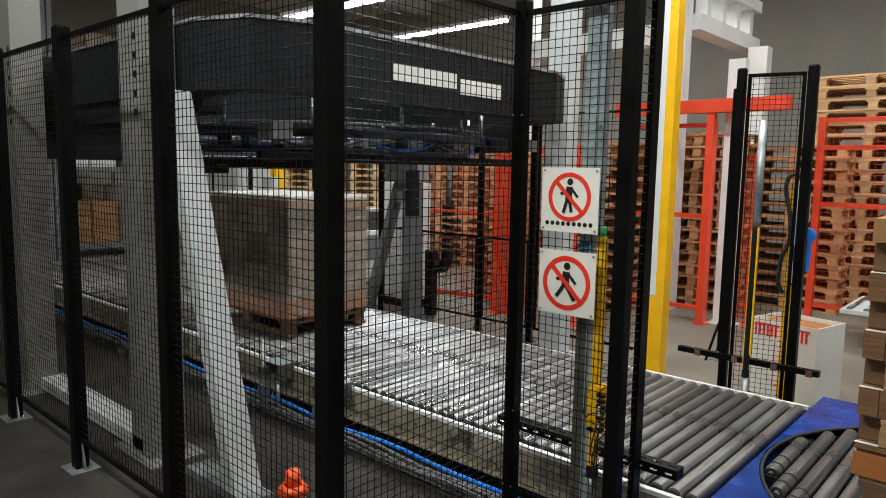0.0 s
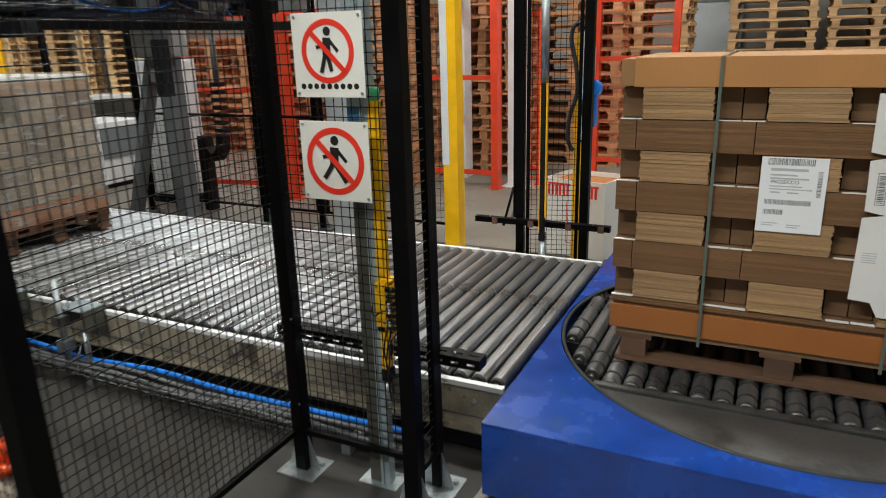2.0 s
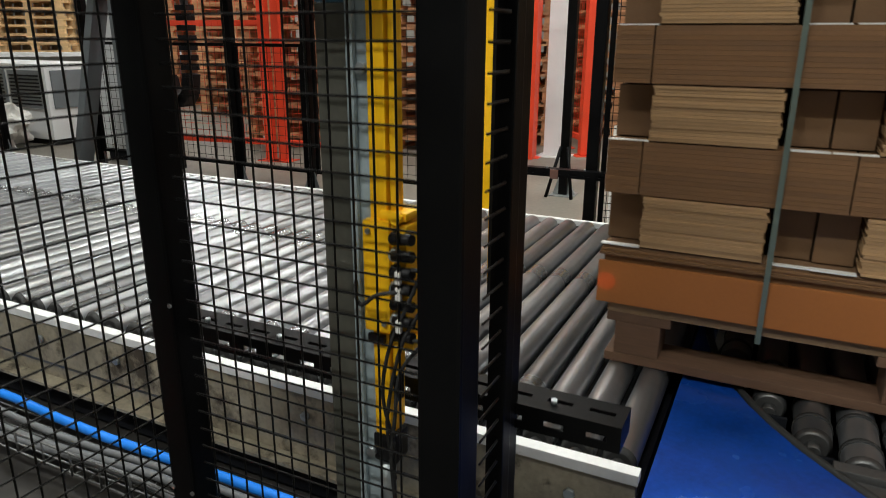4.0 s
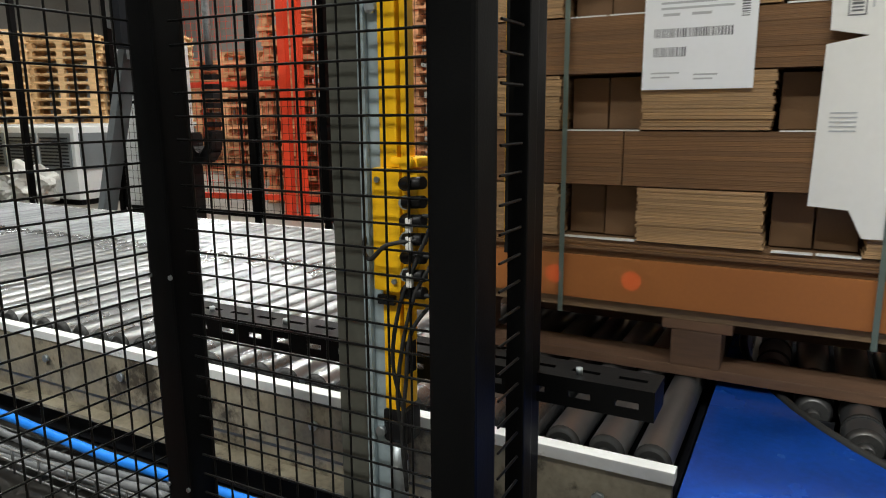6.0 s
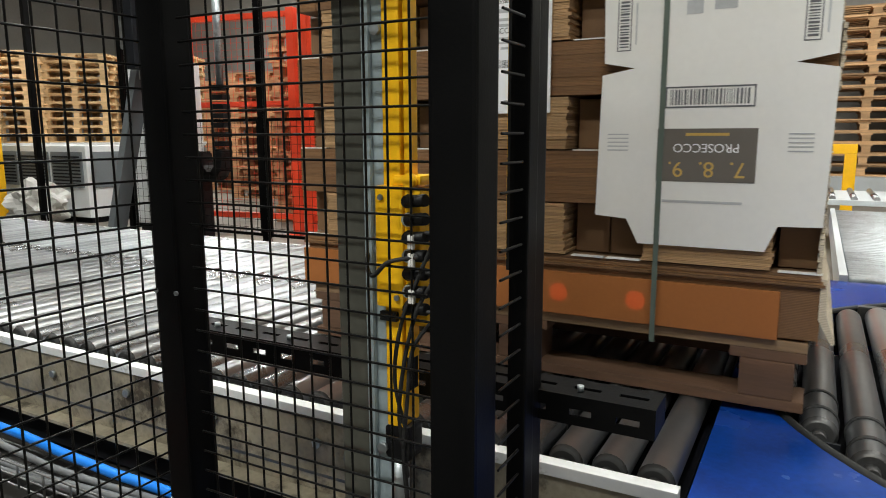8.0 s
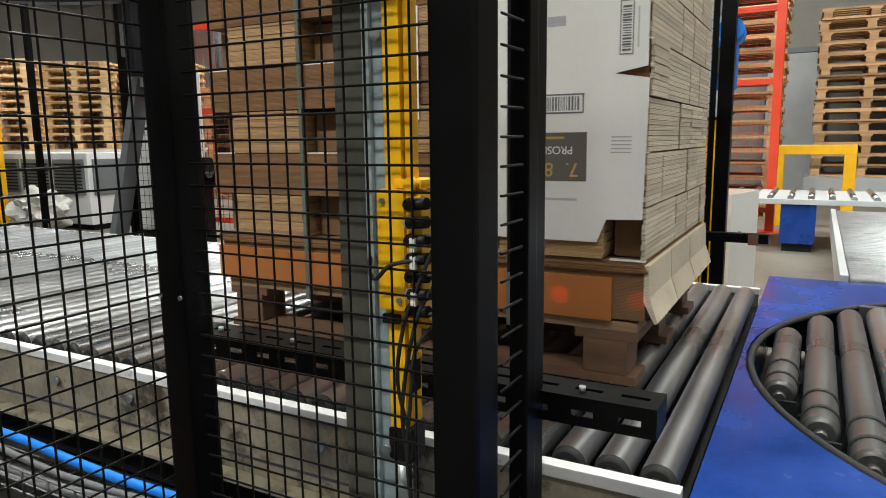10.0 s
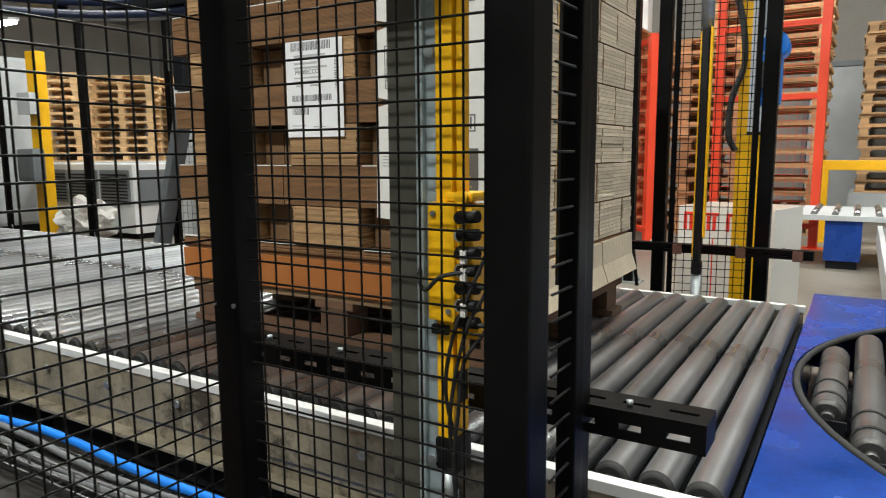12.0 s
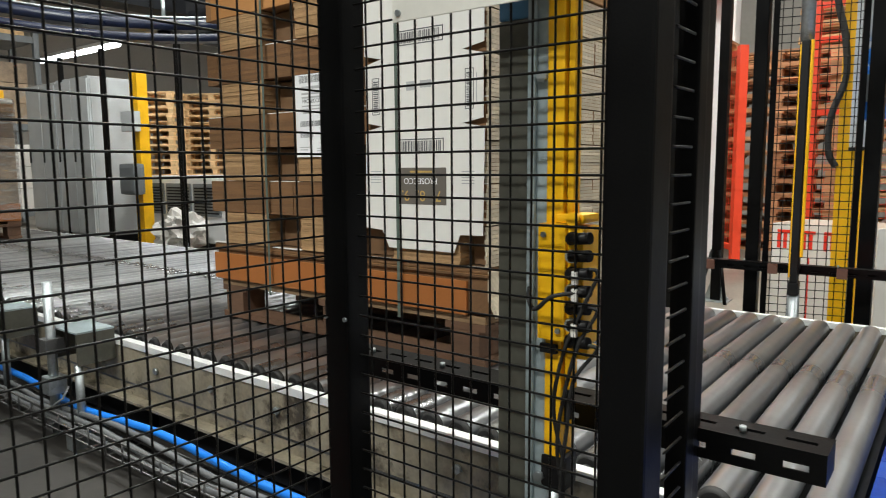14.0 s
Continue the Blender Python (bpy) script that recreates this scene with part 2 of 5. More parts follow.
def tube(bm, p, q, r, seg=12, r2=None, cap=True):
    p, q = Vector(p), Vector(q)
    d = (q - p).normalized()
    u = d.orthogonal().normalized()
    v = d.cross(u)
    r2 = r if r2 is None else r2
    rings = []
    for c, rad in ((p, r), (q, r2)):
        rings.append([bm.verts.new(c + (u * math.cos(a) + v * math.sin(a)) * rad) for a in [2 * math.pi * i / seg for i in range(seg)]])
    for i in range(seg):
        f = bm.faces.new((rings[0][i], rings[0][(i + 1) % seg], rings[1][(i + 1) % seg], rings[1][i]))
        f.smooth = True
    if cap:
        bm.faces.new(rings[0][::-1])
        bm.faces.new(rings[1])
    return bm


def sweep(bm, pts, r, seg=8, closed=False):
    pts = [Vector(p) for p in pts]
    n = len(pts)
    rings = []
    for i, p in enumerate(pts):
        a = pts[i - 1] if (i or closed) else p
        b = pts[(i + 1) % n] if (i < n - 1 or closed) else p
        d = (b - a).normalized()
        u = d.cross(Vector((0.13, 0.07, 1))).normalized()
        v = u.cross(d)
        rings.append([bm.verts.new(p + (u * math.cos(t) + v * math.sin(t)) * r) for t in [2 * math.pi * k / seg for k in range(seg)]])
    for i in range(n if closed else n - 1):
        for k in range(seg):
            f = bm.faces.new((rings[i][k], rings[i][(k + 1) % seg], rings[(i + 1) % n][(k + 1) % seg], rings[(i + 1) % n][k]))
            f.smooth = True
    if not closed:
        bm.faces.new(rings[0][::-1])
        bm.faces.new(rings[-1])
    return bm


def extrude_outline(bm, pts, place, depth):
    """A flat outline given in (u, v), lifted by depth; place maps (u, v, w) to space."""
    lo = [bm.verts.new(place(u, v, 0)) for u, v in pts]
    hi = [bm.verts.new(place(u, v, depth)) for u, v in pts]
    n = len(pts)
    bm.faces.new(lo[::-1])
    bm.faces.new(hi)
    for i in range(n):
        bm.faces.new((lo[i], lo[(i + 1) % n], hi[(i + 1) % n], hi[i]))
    return bm


def to_mesh(name, bm):
    bmesh.ops.recalc_face_normals(bm, faces=bm.faces)
    me = bpy.data.meshes.new(name)
    bm.to_mesh(me)
    bm.free()
    return me


def part(name, bm, material, parent=None, label="", at=None):
    me = bm if isinstance(bm, bpy.types.Mesh) else to_mesh(name, bm)
    if not me.materials:
        me.materials.append(material)
    ob = new(name, me)
    if parent is not None:
        ob.parent = parent
    if at is not None:
        ob.matrix_local = at
    if label:
        ob["label"] = label
    return ob


def thing(name, label, category, at=None, group="", kind=""):
    ob = new(name)
    ob.empty_display_size = 0.1
    if at is not None:
        ob.matrix_world = at
    return tagged(ob, label, category, group, kind)


def B(*a, bevel=0.0):
    return box(bmesh.new(), *a, bevel=bevel)


def T(p, q, r, seg=12, r2=None):
    return tube(bmesh.new(), p, q, r, seg, r2)


def structure(name, bm, material, label=""):
    ob = part(name, bm, material)
    return tagged(ob, label, "", "", "structure")


def lettering(text, size, material, parent, m, label=""):
    c = bpy.data.curves.new("lettering", "FONT")
    c.body, c.size, c.align_x, c.align_y, c.extrude = text, size, "CENTER", "CENTER", 0.0003
    o = bpy.data.objects.new("lettering_source", c)
    me = bpy.data.meshes.new_from_object(o)
    bpy.data.objects.remove(o)
    me.materials.clear()
    me.materials.append(material)
    ob = new("lettering", me)
    ob.parent = parent
    ob.matrix_local = m
    if label:
        ob["label"] = label
    return ob


ZR = 0.32
CONV_W = 1.68
# ---- hall ----
structure("floor", B(-16, 7, -8, 12.5, -0.2, 0), FLOOR, "dusty grey concrete warehouse floor")
# thin added sheet: its dark colour is part dirt, part painted shade
structure("cell_floor", B(-9.6, -0.02, -3.6, 2.7, 0.0005, 0.004), CELLFLOOR, "dirty floor sheet, coloured darker for the shade around the machine cell")
structure("wall_north", B(-16, 7, 11.0, 11.3, 0, 6), WALL, "bare grey-beige concrete hall wall")
structure("wall_south", B(-16, 7, -8.3, -8, 0, 6), WALL, "bare concrete hall wall")
structure("wall_west", B(-16.3, -16, -8, 11, 0, 6), WALL, "bare concrete hall wall")
structure("wall_east", B(7, 7.3, -8, 11, 0, 6), WALL, "bare concrete hall wall")
structure("ceiling", B(-16, 7, -8, 11, 6.0, 6.2), CEIL, "beige hall ceiling panels")
for bx in (-12, -8, -4, 0, 4):
    structure("ceiling_beam", B(bx - 0.15, bx + 0.15, -8, 11, 5.72, 5.998, bevel=0.01), GREYPAINT, "pale steel ceiling beam")
for lx, ly, lz, lp in LAMPS:
    tl = thing("ceiling_light", "long white tube light hung under the ceiling", "ceiling light", pose(lx, ly, lz), "hall lights")
    part("diffuser", B(-1.5, 1.5, -0.06, 0.06, -0.05, 0.0, bevel=0.01), TUBEGLOW, tl)
    part("housing", B(-1.52, 1.52, -0.09, 0.09, 0.001, 0.06, bevel=0.01), WHITEPAINT, tl)
    for sx in (-1.2, 1.2):
        part("hanger", T((sx, 0, 0.06), (sx, 0, 5.999 - lz), 0.006, 6), GALV, tl)


# ---- roller conveyor ----
def roller_mesh(y0, y1, r):
    bm = bmesh.new()
    tube(bm, (0, y0 + 0.012, 0), (0, y1 - 0.012, 0), r, 20, cap=False)
    for s, a in ((1, y0), (-1, y1)):
        seen = len(bm.faces)
        tube(bm, (0, a, 0), (0, a + s * 0.012, 0), r - 0.008, 20, r)
        tube(bm, (0, a - s * 0.025, 0), (0, a, 0), 0.014, 10)
        bm.faces.ensure_lookup_table()
        for f in bm.faces[seen:]:
            f.material_index = 1
    return to_mesh("roller", bm)


PITCH = 0.079
conv = thing("roller_conveyor", "long steel roller conveyor with white side rails", "conveyor", pose(0, 0, 0))
rm = roller_mesh(0.05, CONV_W - 0.05, 0.0325)
rm.materials.append(STEEL)
rm.materials.append(RUBBER)
CONV_X = -9.2
i = 0
while -0.045 - PITCH * i > CONV_X:
    part("roller", rm, STEEL, conv, at=pose(-0.045 - PITCH * i, 0, ZR - 0.02, 0, (i * 67) % 360, 0))
    i += 1
for y, s in ((0, 1), (CONV_W, -1)):
    part("side_rail", B(CONV_X, 0, min(y, y + s * 0.028), max(y, y + s * 0.028), ZR - 0.022, ZR, bevel=0.002), WHITE, conv, "white-painted top rail")
    part("side_plate", B(CONV_X, -0.004, min(y + s * 0.006, y + s * 0.022), max(y + s * 0.006, y + s * 0.022), 0.135, ZR - 0.0225), SIDE, conv, "dusty steel side plate")
    part("lower_flange", B(CONV_X, -0.02, min(y - s * 0.035, y + s * 0.02), max(y - s * 0.035, y + s * 0.02), 0.125, 0.1345, bevel=0.002), SIDE, conv)
    # added dark strip in place of the shaded open gap under the plate
    part("chain_guard", B(CONV_X, -0.05, min(y + s * 0.03, y + s * 0.05), max(y + s * 0.03, y + s * 0.05), 0.02, 0.124), DARK, conv)
    part("slot_strip", B(CONV_X, -0.03, min(y + s * 0.0045, y + s * 0.006), max(y + s * 0.0045, y + s * 0.006), 0.17, 0.176), STEELDARK, conv, "dirty folded seam")
    for k in range(30):
        x = -0.12 - k * 0.3
        part("bolt", T((x, y - s * 0.004, 0.245), (x, y + s * 0.004, 0.245), 0.011, 6), GALV, conv)
for x in (-0.35, -2.0, -3.7, -5.4, -7.1, -8.8):
    for y in (0.05, CONV_W - 0.05):
        part("leg", B(x - 0.03, x + 0.03, y - 0.02, y + 0.02, 0, 0.175), GALV, conv)
part("end_beam", B(-0.016, -0.004, 0.03, CONV_W - 0.03, 0.10, 0.255), DARK, conv)
# added dark sheet that stands in for the shade between the rollers
part("drip_pan", B(CONV_X, -0.02, 0.055, CONV_W - 0.055, 0.176, 0.182), DARK, conv, "dark sheet added to shade the gaps between rollers")

# hoses and cable tray beside the conveyor
for nm, lab, m, yy, zz, r in (("air_hose", "bright blue air hose lying along the conveyor", HOSE, -0.098, 0.10, 0.012), ("cable", "grey cable lying in a wire tray", HOSEGREY, -0.124, 0.084, 0.009),
                              ("cable", "grey cable lying in a wire tray", HOSEGREY, -0.155, 0.075, 0.01), ("cable", "grey cable lying in a wire tray", HOSEGREY, -0.18, 0.07, 0.008)):
    pts = [(-0.35 - k * 0.18, yy + 0.008 * math.sin(k * 1.3 + r * 300), zz + 0.01 * math.sin(k * 0.9 + yy * 50)) for k in range(46)]
    tagged(part(nm, sweep(bmesh.new(), pts, r, 8), m), lab, "hose" if m is HOSE else "cable", "hoses")
tray = thing("cable_tray", "dull steel wire cable tray under a blue hose", "cable tray", pose(0, 0, 0))
bm = bmesh.new()
for yy in (-0.205, -0.17, -0.135, -0.10, -0.075):
    tube(bm, (CONV_X, yy, 0.058), (-0.3, yy, 0.058), 0.003, 5)
for zz in (0.085, 0.115):
    tube(bm, (CONV_X, -0.207, zz), (-0.3, -0.207, zz), 0.003, 5)
for k in range(80):
    x = -0.35 - 0.1 * k
    tube(bm, (x, -0.205, 0.054), (x, -0.075, 0.054), 0.003, 5)
    tube(bm, (x, -0.207, 0.054), (x, -0.207, 0.117), 0.003, 5)
part("wire_basket", bm, STEELDARK, tray)
for x in (-0.6, -2.1, -3.6, -5.1):
    part("tray_foot", B(x - 0.02, x + 0.02, -0.2, -0.08, 0, 0.05), GALV, tray)

# ---- turntable ----
TC, TR = (1.0, 0.84), 0.975
tt = thing("turntable", "blue steel turntable with a round roller deck", "turntable", pose(0, 0, 0))


def plate_with_hole(x0, x1, y0, y1, c, r, z0, z1, n=72):
    bm = bmesh.new()
    rows = []
    for k in range(n):
        a = 2 * math.pi * k / n
        dx, dy = math.cos(a), math.sin(a)
        ts = []
        if dx > 1e-6: ts.append((x1 - c[0]) / dx)
        if dx < -1e-6: ts.append((x0 - c[0]) / dx)
        if dy > 1e-6: ts.append((y1 - c[1]) / dy)
        if dy < -1e-6: ts.append((y0 - c[1]) / dy)
        t = min(ts)
        rows.append([bm.verts.new((c[0] + dx * q, c[1] + dy * q, z)) for q, z in ((r, z0), (r, z1), (t, z1), (t, z0))])
    for k in range(n):
        a, b = rows[k], rows[(k + 1) % n]
        for j in range(4):
            bm.faces.new((a[j], b[j], b[(j + 1) % 4], a[(j + 1) % 4]))
    for cx, cy in ((x0, y0), (x1, y0), (x0, y1), (x1, y1)):
        vs = sorted((v for v in bm.verts if abs(v.co.z - z1) < 1e-5), key=lambda v: (v.co.x - cx) ** 2 + (v.co.y - cy) ** 2)
        vs[0].co.x, vs[0].co.y = cx, cy
        vs = sorted((v for v in bm.verts if abs(v.co.z - z0) < 1e-5), key=lambda v: (v.co.x - cx) ** 2 + (v.co.y - cy) ** 2)
        vs[0].co.x, vs[0].co.y = cx, cy
    return bm


part("top_plate", plate_with_hole(0.015, 1.99, -0.25, 1.93, TC, TR, ZR - 0.012, ZR), BLUE, tt)
for nm, b in (("front_panel", B(0.015, 1.99, -0.249, -0.235, 0.03, ZR - 0.0125)), ("rear_panel", B(0.015, 1.99, 1.915, 1.929, 0.03, ZR - 0.0125)), ("side_panel", B(0.016, 0.03, -0.234, 1.914, 0.03, ZR - 0.0125)), ("side_panel", B(1.975, 1.989, -0.234, 1.914, 0.03, ZR - 0.0125))):
    part(nm, b, BLUE, tt)
bm = bmesh.new()
ring_pts = [(TC[0] + (TR - 0.012) * math.cos(a), TC[1] + (TR - 0.012) * math.sin(a), ZR - 0.004) for a in [2 * math.pi * k / 72 for k in range(72)]]
sweep(bm, ring_pts, 0.009, 6, closed=True)
part("rim", bm, RUBBER, tt, "black rubber rim")
bm = bmesh.new()
tube(bm, (TC[0], TC[1], 0.14), (TC[0], TC[1], 0.17), TR - 0.03, 64)
part("base_disc", bm, DARK, tt)
BAR0, BAR1 = 0.20, 1.48
for y, s in ((BAR0, -1), (BAR1, 1)):
    half = math.sqrt((TR - 0.03) ** 2 - (y - TC[1]) ** 2)
    part("deck_beam", B(TC[0] - half, TC[0] + half, min(y, y + s * 0.03), max(y, y + s * 0.03), 0.2, ZR + 0.006, bevel=0.003), STEELDARK, tt)
    bm = bmesh.new()
    a0 = math.asin((abs(y + s * 0.035 - TC[1])) / (TR - 0.025))
    pts = [(TC[0] + (TR - 0.025) * math.cos(a), TC[1] + s * (TR - 0.025) * math.sin(a)) for a in [a0 + (math.pi - 2 * a0) * k / 30 for k in range(31)]]
    extrude_outline(bm, pts, lambda u, v, w: Vector((u, v, ZR - 0.012 + w)), 0.006)
    part("cover_plate", bm, STEELDARK, tt, "worn grey steel cover plate")
TP = 0.081
k = 0
for j in range(23):
    dx = -0.885 + j * TP
    if abs(dx) > TR - 0.06:
        continue
    reach = math.sqrt(max(0.0, (TR - 0.03) ** 2 - (abs(dx) + 0.02) ** 2))
    y0, y1 = max(BAR0 + 0.012, TC[1] - reach + 0.02), min(BAR1 - 0.012, TC[1] + reach - 0.02)
    if y1 - y0 < 0.25:
        continue
    me = roller_mesh(y0, y1, 0.035)
    me.materials.append(STEEL)
    me.materials.append(STEELDARK)
    part("roller", me, STEEL, tt, at=pose(TC[0] + dx, 0, ZR - 0.021, 0, (j * 67) % 360, 0))
    for yy in (y0 + 0.06, y0 + 0.16):
        part("drive_belt", T((TC[0] + dx, yy, ZR - 0.021), (TC[0] + dx, yy + 0.012, ZR - 0.021), 0.0375, 20), RUBBER, tt)
    for yy in (y0 - 0.03, y1 + 0.03):
        if BAR0 + 0.01 < yy < BAR1 - 0.01:
            part("bearing_plate", B(TC[0] + dx - 0.036, TC[0] + dx + 0.036, yy - 0.004, yy + 0.004, 0.18, ZR - 0.02), DARK, tt)


# ---- black guard fence ----
def guard_fence(label):
    return thing("guard_fence", label, "fence", pose(0, 0, 0), "guard fences")


def fence_post(fence, x, y, h=2.36, w=0.07, clips=False):
    p = part("fence_post", B(-w / 2, w / 2, -w / 2, w / 2, 0.0085, h, bevel=0.005), BLACK, fence, at=pose(x, y, 0))
    part("cap", B(-w / 2 + 0.004, w / 2 - 0.004, -w / 2 + 0.004, w / 2 - 0.004, h, h + 0.006), PLASTIC, p)
    part("foot_plate", B(-0.085, 0.085, -0.075, 0.075, 0, 0.008, bevel=0.002), GALV, p, "bolted steel foot plate")
    for s in (-1, 1):
        part("foot_bolt", T((s * 0.06, 0.03, 0.008), (s * 0.06, 0.03, 0.024), 0.011, 6), GALV, p)
        bm = bmesh.new()
        extrude_outline(bm, [(0, 0.0085), (0.046, 0.0085), (0, 0.15)], lambda u, v, q, s=s: Vector((s * (w / 2 + u), -0.003 + q, v)), 0.006)
        part("gusset", bm, GALV, p)
        for z in ((0.3, 0.645, 1.9) if clips else ()):
            part("clip_bolt", T((s * w * 0.42, -w / 2 - 0.003, z), (s * w * 0.42, -w / 2, z), 0.0038, 8), GALV, p)
    return p


def mesh_panel(fence, p, q, z0=0.16, z1=2.32, cell=0.0325, cell_h=0.0325, wire=0.0018, stiles=True):
    """A welded wire panel; its tube frame lies round it."""
    dx, dy = q[0] - p[0], q[1] - p[1]
    ln = math.hypot(dx, dy)
    w = 0.011
    bm = bmesh.new()
    n = max(1, round(ln / cell))
    for k in range(1, n):
        tube(bm, (ln * k / n, -w * 0.4, z0 + w), (ln * k / n, -w * 0.4, z1 - w), wire, 5, cap=False)
    n = round((z1 - z0) / cell_h)
    for k in range(1, n):
        z = z0 + (z1 - z0) * k / n
        tube(bm, (w, -w * 0.4 - 1.8 * wire, z), (ln - w, -w * 0.4 - 1.8 * wire, z), wire, 5, cap=False)
    f = part("wire_mesh", bm, WIRE, fence, "black welded wire mesh", at=pose(p[0], p[1], 0, 0, 0, math.degrees(math.atan2(dy, dx))))
    part("frame_bar", B(0, ln, -w, w, z1 - 2 * w, z1, bevel=0.003), BLACK, f)
    part("frame_bar", B(0, ln, -w, w, z0, z0 + 2 * w, bevel=0.003), BLACK, f)
    if stiles:
        part("frame_bar", B(0, 2 * w, -w, w, z0 + 2 * w, z1 - 2 * w), BLACK, f)
        part("frame_bar", B(ln - 2 * w, ln, -w, w, z0 + 2 * w, z1 - 2 * w), BLACK, f)
    return f


FX, BX, FY, FA = -0.715, -0.70, -0.335, -1.33
near_fence = guard_fence("black wire mesh guard fence round the wrapping machine")
fence_post(near_fence, BX, FY, w=0.052, clips=True)
fence_post(near_fence, FX, FA)
fence_post(near_fence, -0.176, -0.40, w=0.056)
fence_post(near_fence, -0.168, -0.235, w=0.036)
mesh_panel(near_fence, (FX, FA + 0.036), (FX, FY - 0.027), stiles=False)
mesh_panel(near_fence, (BX + 0.027, FY), (-0.18, FY), stiles=False)
mesh_panel(near_fence, (-0.158, -0.371), (-0.158, -0.287), cell=0.2, stiles=False)
part("frame_bar", B(-0.169, -0.147, -0.285, -0.2545, 0.16, 2.32, bevel=0.003), BLACK, near_fence)
prev = FX
for x in (-1.80, -2.89, -3.98, -5.07, -6.16):
    fence_post(near_fence, x, FA)
    mesh_panel(near_fence, (x + 0.036, FA), (prev - 0.036, FA), stiles=False)
    prev = x

# galvanised sensor post with two signs
gp = thing("sensor_post", "dull zinc channel post with a blue sleeve", "post", pose(-0.368, -0.285, 0))
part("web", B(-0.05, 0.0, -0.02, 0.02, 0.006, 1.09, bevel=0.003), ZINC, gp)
part("sleeve", B(-0.05, 0.0, -0.02, 0.02, 1.0905, 1.40, bevel=0.003), NAVYBLUE, gp, "blue painted sleeve")
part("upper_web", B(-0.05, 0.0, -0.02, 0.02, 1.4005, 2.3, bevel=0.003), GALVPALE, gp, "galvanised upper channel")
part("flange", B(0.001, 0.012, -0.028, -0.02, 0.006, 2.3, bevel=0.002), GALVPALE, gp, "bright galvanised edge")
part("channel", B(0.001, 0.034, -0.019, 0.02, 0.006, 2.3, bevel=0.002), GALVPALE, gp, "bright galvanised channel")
part("foot_plate", B(-0.09, 0.07, -0.045, 0.06, 0, 0.006), GALV, gp)
for k in range(6):
    part("bolt", T((0.02, -0.026, 0.45 + 0.28 * k), (0.02, -0.019, 0.45 + 0.28 * k), 0.008, 6), GALV, gp)


def light_curtain(m, h0, h1, front, label, lamp=True):
    c = thing("light_curtain", label, "light curtain", m)
    part("profile", B(-0.022, 0.004, -0.022, 0.022, h0, h1, bevel=0.004), front, c)
    part("lens_strip", B(0.0045, 0.008, -0.012, 0.012, h0 + 0.05, h1 - 0.02), PLASTIC, c)
    part("side_profile", B(0.0085, 0.018, -0.02, 0.0, h0 + 0.1, h1, bevel=0.003), YELLOW, c)
    part("end_cap", B(-0.028, 0.01, -0.02, 0.02, h0 - 0.05, h0, bevel=0.006), PLASTIC, c)
    if lamp:
        part("lamp", T((-0.01, 0, h1 + 0.001), (-0.01, 0, h1 + 0.04), 0.02, 14), GREENGLOW, c, "green status lamp")
    return c


lc = light_curtain(pose(-0.318, -0.285, 0), 0.485, 1.42, YELLOW, "yellow light curtain sensor bar with cables")
mb = part("muting_box", B(-0.028, 0.014, -0.034, 0.026, 0.655, 0.815, bevel=0.005), YELLOW, lc, "yellow muting connection box")
part("hood", B(-0.006, 0.036, -0.026, 0.024, 0.8155, 0.828, bevel=0.005), YELLOW, mb)
part("eyelet", T((0.024, -0.036, 0.822), (0.024, -0.027, 0.822), 0.009, 12), YELLOW, mb)
part("connector_plate", B(0.0145, 0.038, -0.03, 0.02, 0.65, 0.812, bevel=0.004), YELLOW, mb, "yellow plate with plug sockets")
part("foot_hook", B(0.01, 0.044, -0.024, 0.01, 0.632, 0.6495, bevel=0.006), YELLOW, mb)
part("screw", T((-0.018, -0.0375, 0.80), (-0.018, -0.0345, 0.80), 0.004, 8), GALV, mb)
part("screw", T((0.005, -0.0375, 0.67), (0.005, -0.0345, 0.67), 0.004, 8), GALV, mb)
for k, z in enumerate((0.797, 0.774, 0.751, 0.728, 0.705, 0.682, 0.66)):
    sk = part("plug", T((0.022, -0.0305, z), (0.028, -0.044, z), 0.0085, 12), GALV if k % 2 else PLASTIC, lc)
    part("plug_body", T((0.026, -0.042, z), (0.056, -0.047, z + 0.003), 0.0078, 10), PLASTIC, sk, "black cable plug")
    if k in (2, 3, 5):
        part("cable_tag", B(0.034, 0.042, -0.056, -0.049, z - 0.012, z + 0.006, bevel=0.002), CARDWHITE, sk, "white cable tag")


def bow(pts, n=6):
    """A smooth line through the points."""
    pts = [Vector(p) for p in pts]
    out = []
    for k in range(len(pts) - 1):
        a, b, c, d = pts[max(k - 1, 0)], pts[k], pts[k + 1], pts[min(k + 2, len(pts) - 1)]
        for q in range(n):
            t = q / n
            out.append(0.5 * (2 * b + (c - a) * t + (2 * a - 5 * b + 4 * c - d) * t * t + (3 * b - a - 3 * c + d) * t ** 3))
    return out + [pts[-1]]


for k in range(3):
    z = 0.76 - 0.05 * k
    pts = [(0.054, -0.047, z), (0.066, -0.045, z - 0.006), (0.05 - 0.006 * k, -0.052, z - 0.05), (0.02 + 0.004 * k, -0.05, z - 0.12), (0.004 + 0.006 * k, -0.042, z - 0.2), (0.018, -0.036, z - 0.28), (0.014, -0.034, 0.43)]
    part("cable", sweep(bmesh.new(), bow(pts), 0.0028, 6), RUBBER, lc)
part("cable", sweep(bmesh.new(), bow([(0.05, -0.05, 0.73), (0.01, -0.06, 0.722), (-0.02, -0.052, 0.70), (-0.038, -0.04, 0.71), (-0.046, -0.02, 0.73)]), 0.003, 6), RUBBER, lc)
part("clamp", B(-0.026, 0.0, -0.03, -0.0225, 0.635, 0.648, bevel=0.002), PLASTIC, lc)
